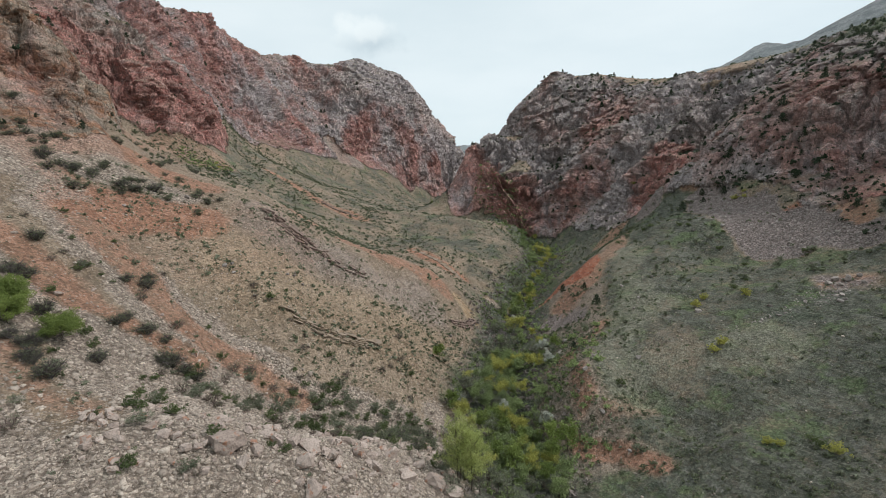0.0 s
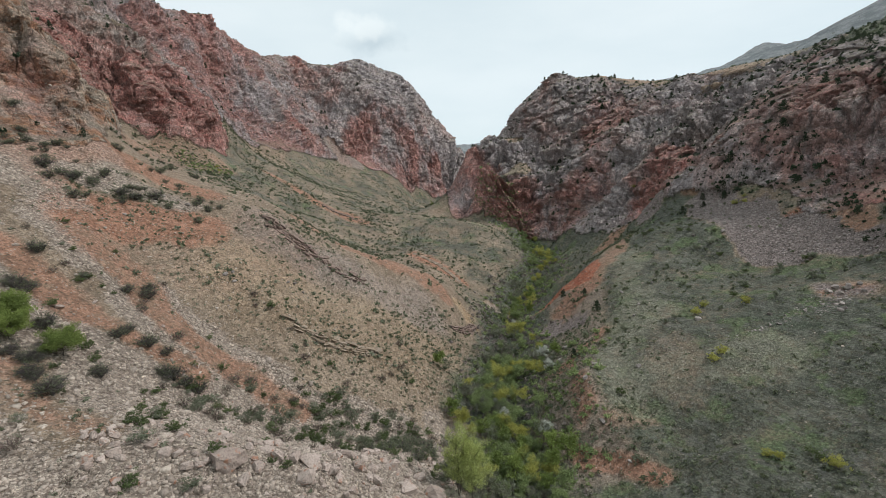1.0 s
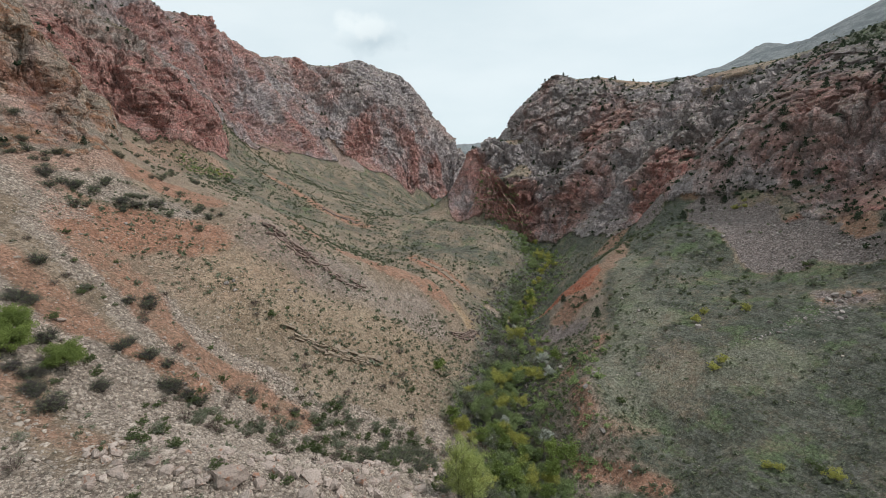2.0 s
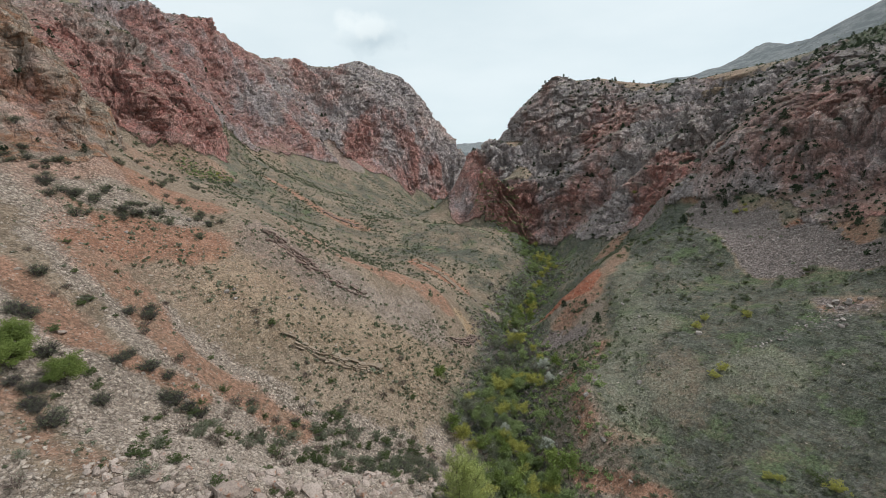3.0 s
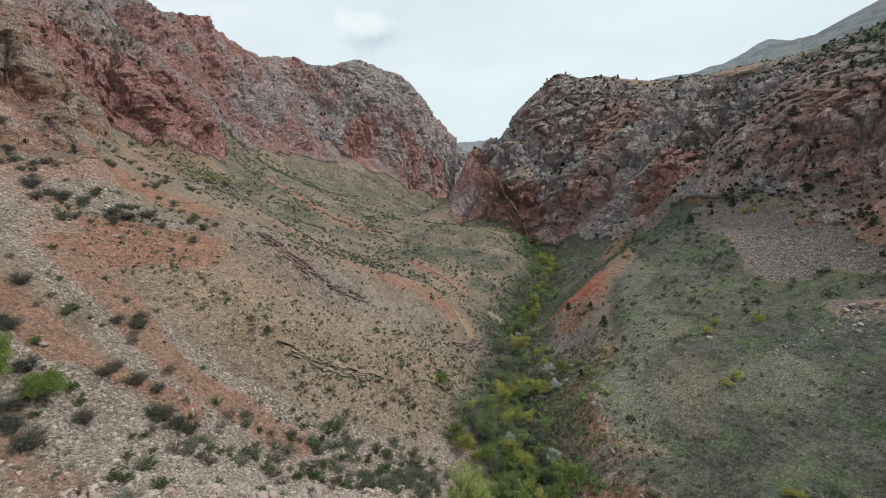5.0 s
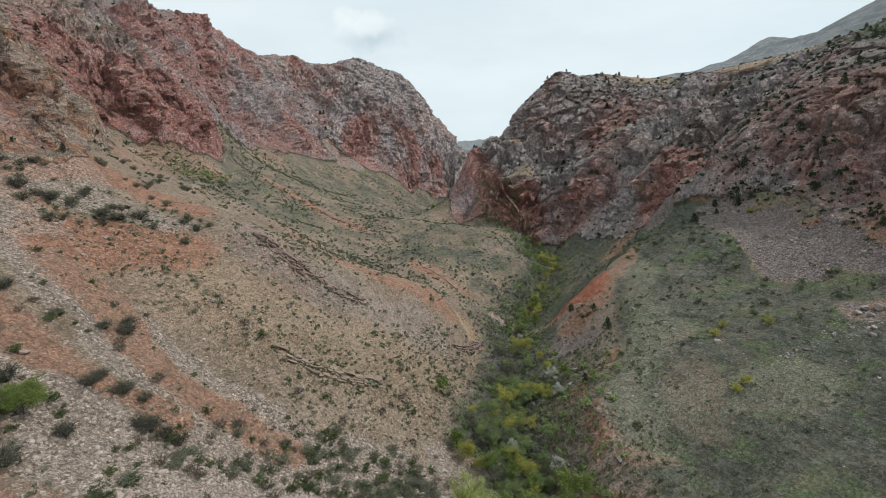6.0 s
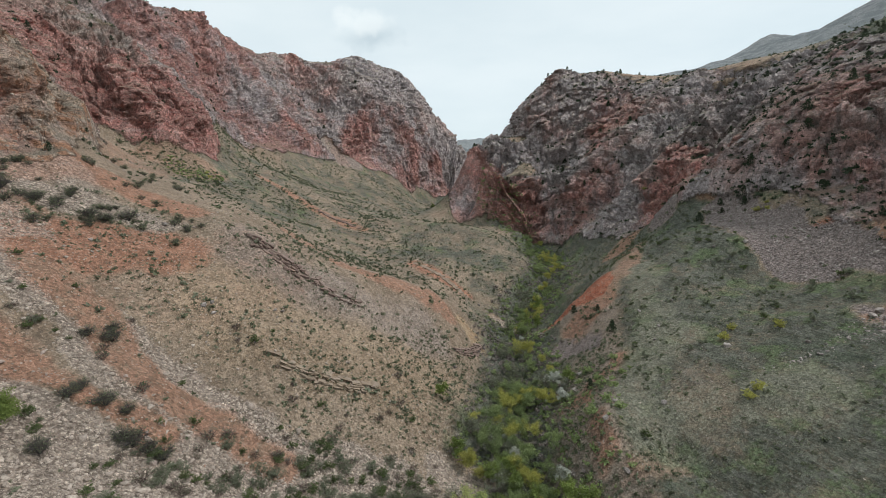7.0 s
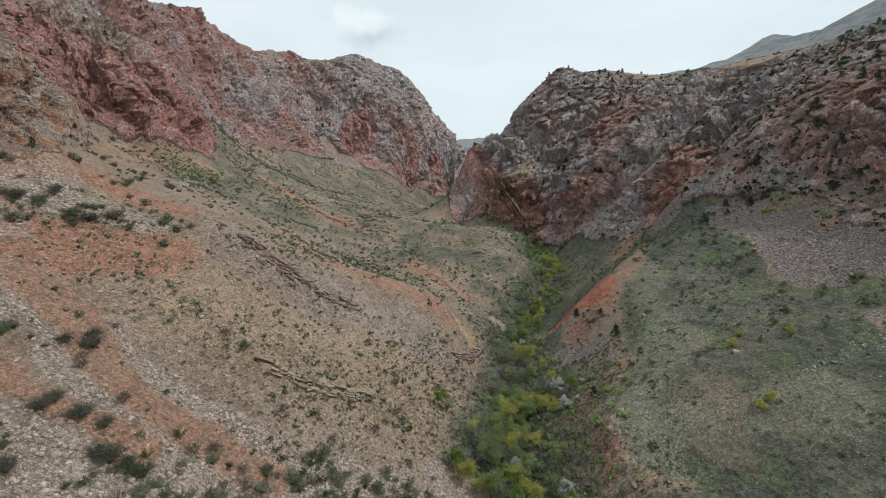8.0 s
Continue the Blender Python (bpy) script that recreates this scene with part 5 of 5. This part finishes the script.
tufts = [tuft_shape(700 + i, 16, 0.40) for i in range(8)]
small_tufts = [tuft_shape(740 + i, 16, 0.34) for i in range(8)]
fine_tufts = [tuft_shape(720 + i, 40, 0.24) for i in range(8)]
open_soil = (1 - rock) * (1 - 0.7 * smooth(0.4, 0.8, scree)) * (reach < 620)
patchy = smooth(-0.35, 0.5, fbm(gx, gy, 0 * gx, 18, 3, 641))
tan_z = near_left * smooth(92, 104, gy - 0.1 * gx)
bank = 0.28 * bank_z + 0.45 * zone([(20, 76), (22, 86), (24, 97), (28, 112), (31, 130)], 4, 3, 3) + 0.5 * zone([(36, 74), (34, 80)], 5, 5, 4)
w_dark = open_soil * (1 - sandy) * (1 - smooth(0.75, 1.1, red)) * ((0.25 + patchy) * (0.34 * tan_z + (1 - right_side) * smooth(140, 165, gy + 0.4 * gx) * 0.55 + right_side * 0.20 + 0.03) * smooth(640, 200, reach) + bank * 0.55 + zone([(60, 176), (74, 198), (88, 218)], 7, 5, 4) * 0.22 + zone([(-118, 206), (-108, 210), (-100, 214)], 6, 4, 4) * 0.5 + zone([(-22, 92), (-12, 100), (-3, 112), (4, 128)], 8, 6, 4) * 0.22)
close = reach < 135
for kind, weight, most, word, leaf in (("dark_scrub", w_dark, 13000, "dark green cushion", LEAF_DARK), ("sage_scrub", w_dark * 0.55 + open_soil * patchy * 0.06, 7000, "grey-green sage", LEAF_SAGE)):
    places = sow(weight * ~close, most)
    tagged(fused(kind, tufts, places, dice.gamma(2.4, 0.17, len(places)) + 0.2, leaf, 0.05), "scattered " + word + " scrub over the far slopes", "scrub", kind="stuff")
    places = sow(weight * close * 1.5, 11000)
    tagged(fused(kind, small_tufts, places, dice.gamma(2.4, 0.13, len(places)) + 0.15, leaf, 0.05), "scattered " + word + " scrub over the near slopes", "scrub", kind="stuff")
places = sow((1 - sandy) * smooth(12, 5, by_stream) * (gy > 55) * (gy < 300) * 0.35 + zone([(22, 80), (26, 95), (30, 112)], 5, 4, 4) * 0.20 + zone([(-108, 212), (-100, 218)], 5, 3, 4) * 0.4, 3200)
tagged(fused("thicket", fine_tufts, places, dice.gamma(4, 0.16, len(places)) + 0.25, LEAF_GREEN, 0.02), "dense low green thicket along the valley bottom", "scrub", kind="stuff")
places = sow((1 - sandy) * smooth(14, 6, by_stream) * (gy > 55) * (gy < 230) * 0.25 + zone([(16, 135), (14, 150)], 5, 4, 4) * 0.3, 1500)
tagged(fused("grey_thicket", fine_tufts, places, dice.gamma(4, 0.15, len(places)) + 0.25, TWIG, 0.02), "grey leafless thicket along the stream", "scrub", kind="stuff")
places = sow(rock * smooth(55, 30, slope) * (reach < 560) * (0.04 + 0.16 * right_side) * (0.2 + patchy) * (1 + 1.5 * smooth(110, 150, gx)) + grass_top * 0.03 + zone([(110, 112), (111, 140), (109, 165), (104, 180)], 6, 3, 4) * 0.16, 7000)
tagged(fused("cliff_scrub", tufts, places, dice.gamma(3, 0.20, len(places)) + 0.25, LEAF_JUNIPER, 0.05), "dark scrub clinging to cliff ledges", "scrub", kind="stuff")


# ---- beds of rock that stand out of the slopes ----
def block_mesh(g, long, deep, high, material):
    """One broken slab of a bed: angular, with split ends."""
    bm = bmesh.new()
    for x in (-1, -0.5, 0.1, 0.6, 1):
        for y in (-1, 1):
            for z in (-1, 1):
                bm.verts.new((x * long / 2 * g.uniform(0.8, 1.1), y * deep / 2 * g.uniform(0.55, 1.1), z * high / 2 * g.uniform(0.7, 1.15)))
    bmesh.ops.convex_hull(bm, input=bm.verts)
    bmesh.ops.delete(bm, geom=[v for v in bm.verts if not v.link_faces], context="VERTS")
    me = bpy.data.meshes.new("rock_slab")
    bm.to_mesh(me)
    bm.free()
    me.materials.append(material)
    return me


def outcrop(label, line, beds, shift, thick, material, seed):
    """A run of beds, one below the other, each broken into blocks."""
    root = tagged(new("rock_outcrop"), label, "rock outcrop")
    cx, cy = line[len(line) // 2]
    root.location = (cx, cy, height_at(cx, cy))
    acc = np.concatenate([[0], np.cumsum([math.dist(a, b) for a, b in zip(line[:-1], line[1:])])])
    for k in range(beds):
        g = np.random.default_rng(seed + k)
        s, stop = acc[-1] * g.uniform(0, 0.2) * (k > 0), acc[-1] * (1 - g.uniform(0, 0.2) * (k > 0))
        while s < stop:
            long = g.gamma(3.0, 0.30) + 0.35
            at = s + long / 2
            x, y = float(np.interp(at, acc, [p[0] for p in line])) + shift[0] * k + g.normal(0, 0.15), float(np.interp(at, acc, [p[1] for p in line])) + shift[1] * k + g.normal(0, 0.25)
            ahead = min(at + 1, acc[-1])
            ax, ay = float(np.interp(ahead, acc, [p[0] for p in line])) + shift[0] * k, float(np.interp(ahead, acc, [p[1] for p in line])) + shift[1] * k
            turn = math.degrees(math.atan2(ay - y, ax - x)) + g.normal(0, 4)
            slope = math.degrees(math.atan2(height_at(ax, ay) - height_at(x, y), math.hypot(ax - x, ay - y) + 0.3))
            high = thick * g.uniform(0.55, 1.15)
            if g.random() > 0.05 and k < beds * (0.35 + 0.75 * max(0.0, math.sin(math.pi * at / acc[-1])) ** 0.6):
                rise = (0.5 * (beds - 1) - k) * thick * 0.2
                ob = part("rock_slab", block_mesh(g, long * 1.15, g.uniform(1.3, 2.1), high, material), root)
                ob.matrix_basis = root.matrix_basis.inverted() @ pose(x, y, height_at(x, y) - 0.08 + rise, 0, 0, turn) @ pose(0, 0, 0, g.normal(3, 4), -slope, 0)
            s += long * g.uniform(0.95, 1.1)
    return root


outcrop("long thin sandstone ledge across the tan hillside", [(-32, 93.2), (-27, 95.4), (-22.5, 97.2), (-18.5, 98.8), (-14, 100.8)], 5, (0.10, -0.34), 0.32, LEDGE, 801)
outcrop("broken tilted dark red rock beds on the hillside", [(-44.5, 118), (-41.8, 118.6), (-38.5, 119.2), (-35, 120.4), (-32.5, 121.4)], 6, (0.12, -0.42), 0.5, DARK_LEDGE, 821)
outcrop("tilted dark rock ledge running down the hillside", [(-33, 121), (-30, 121.6), (-26, 121.8), (-20.5, 122.8)], 4, (0.10, -0.36), 0.36, DARK_LEDGE, 851)
outcrop("red rock lip along the far gully", [(-62, 246), (-52, 240), (-40, 234)], 3, (0.08, -0.2), 0.6, DARK_LEDGE, 901)
outcrop("pinkish rock lip along the lower gully", [(-13, 203), (-4, 194), (5, 183), (10, 178)], 3, (0.08, -0.2), 0.5, LEDGE, 911)
outcrop("dark rock ribs above the stream bend", [(2, 132), (6, 137), (9, 142)], 5, (0.15, -0.2), 0.45, DARK_LEDGE, 931)

# ---- boulders, one by one ----
shapes = [boulder_mesh("boulder", 900 + i, BOULDER) for i in range(9)]


grey_shapes = [boulder_mesh("boulder", 930 + i, GREY_STONE) for i in range(4)]


def boulder(x, y, size, k, label, group="boulders of the scree", made=shapes):
    ob = new("boulder", made[k % len(made)])
    ob.matrix_basis = pose(x, y, height_at(x, y) + 0.25 * size, dice.uniform(-25, 25), dice.uniform(-25, 25), dice.uniform(0, 360)) @ Matrix.Diagonal((size, size * dice.uniform(0.75, 1.1), size * dice.uniform(0.65, 1.0), 1))
    return tagged(ob, label, "boulder", group)


for x, y, size, k in ((-22.6, 47.6, 1.9, 0), (-15.5, 52.7, 1.45, 2), (-15.4, 49.9, 1.25, 3), (-18.7, 51.2, 1.1, 4), (-20.1, 51.5, 0.95, 5), (-17.4, 52.3, 1.05, 6), (-12.6, 59.8, 1.05, 7), (-5, 77, 1.5, 8), (-11.2, 67.8, 0.95, 1),
                      (-11, 57.7, 1.0, 0), (-13.7, 47.1, 1.35, 2), (-0.9, 63.1, 1.8, 3), (1.3, 63.2, 1.7, 7), (-28.2, 49.5, 0.8, 5), (-20.6, 46.3, 1.05, 6), (-19.9, 48.3, 0.85, 7), (-13.3, 53.5, 1.05, 8), (-7.6, 64.4, 1.3, 1), (-8.6, 57.3, 1.1, 4),
                      (-4.9, 60.3, 1.4, 2), (-21.8, 50.9, 0.65, 3), (-24.8, 45.8, 0.7, 4), (-2.5, 75.5, 1.1, 6), (0.5, 74, 0.9, 0), (-8.5, 73, 1.0, 5), (-24.2, 49.6, 0.9, 1), (-3.6, 66, 1.0, 8)):
    boulder(x, y, size, k, "large pale boulder with rust-stained face on the scree")
for i, p in enumerate(sow(zone([(-30, 46), (-23, 49), (-16, 51), (-11, 59), (-6, 68), (-1, 73)], 4.5, 3, 3) * 0.9 + zone([(-54, 66), (-46, 69), (-38, 70), (-32, 64)], 4, 3, 3) * 0.15, 270)):
    boulder(p[0], p[1], 0.26 + 0.55 * dice.random() ** 1.6, i, "pale limestone boulder lying in the scree")
for x, y, size in ((40, 95, 1.0), (58, 107, 1.3), (50, 121, 0.9), (47, 116, 0.8), (29, 83, 1.1), (49, 130, 1.0), (57, 130, 0.8), (70, 101, 0.9), (87, 102, 1.6), (89.5, 102, 1.2), (-64, 97, 0.7), (2, 126, 1.0), (-59, 112, 1.1),
                   (-44, 96, 1.0), (-43, 97, 0.8), (-42, 95.5, 0.9), (-34, 104, 0.8), (-33, 105, 0.9), (-31, 104.5, 0.7), (-64, 111, 0.9), (-69, 108, 0.8), (12, 180, 1.0), (78, 150, 1.2), (86, 148, 1.4), (89, 152, 1.2), (84, 155, 1.0), (93, 100, 0.8), (88, 99, 0.9), (31, 75, 0.8), (84, 103, 1.3), (86, 104, 1.5), (87, 102, 1.1), (85, 101, 1.0), (88, 103, 1.4), (83, 99, 0.9), (82, 97, 1.0), (81, 95, 0.8), (28, 111, 1.2), (29, 114, 1.0), (31, 118, 1.1), (28, 91, 1.1), (31, 95, 1.0)):
    boulder(x, y, size * 0.6, int(dice.integers(0, 4)), "grey boulder resting on the grassy slope", "boulders of the slopes", grey_shapes)

# ---- loose stones, too many to count ----
stones = [rock_shape(40 + i, 9, 0.62) for i in range(10)]
lower_fan = zone([(-40, 42), (-28, 53), (-18, 60), (-9, 70), (-4, 77)], 10, 5, 4)
w_fan = near_left * smooth(0.15, 0.6, scree) * (gy < 118) * (gy > 36)
crumbs = [rock_shape(60 + i, 6, 0.7) for i in range(10)]
places = sow(w_fan * 6 + lower_fan * (1 - 0.6 * np.clip(red_in_fan, 0, 1)) * 9 + under_crag * 0.4, 19000)
tagged(fused("scree_gravel", crumbs, places, 0.07 + dice.gamma(2.0, 0.035, len(places)), STONE, 0.1), "fine pale gravel between the scree stones", "scree", kind="stuff")
places = sow(under_crag * 0.35 + w_fan * 1.1 + lower_fan * (1 - 0.7 * np.clip(red_in_fan, 0, 1)) * 6.0 + w_fan * 2.5 + near_left * (gy < 112) * (gy > 38) * smooth(12, 18, by_stream) * 0.22, 19000)
tagged(fused("scree_stones", stones, places, 0.08 + dice.gamma(1.6, 0.095, len(places)), STONE, 0.1), "pale angular limestone scree", "scree", kind="stuff")
places = sow(talus_z * 1.4 + small_talus * 0.3 + zone([(79, 98), (83, 100)], 2.5, 2, 2) * 2.2 + zone([(58, 96), (66, 97), (74, 97.5)], 0.5, 0.6, 1.5) * 2.0, 3500)
tagged(fused("talus_stones", stones, places, 0.14 + dice.gamma(1.5, 0.12, len(places)), GREY_STONE, 0.1), "grey talus stones below the cliffs", "scree", kind="stuff")
places = sow((1 - rock) * (reach < 330) * (0.02 + 0.04 * right_side + 0.14 * tan_z) * smooth(-0.4, 0.4, spot + blot), 6000)
tagged(fused("field_stones", stones, places, 0.08 + dice.gamma(1.5, 0.08, len(places)), STONE, 0.1), "stray pale stones over the slopes", "stones", kind="stuff")
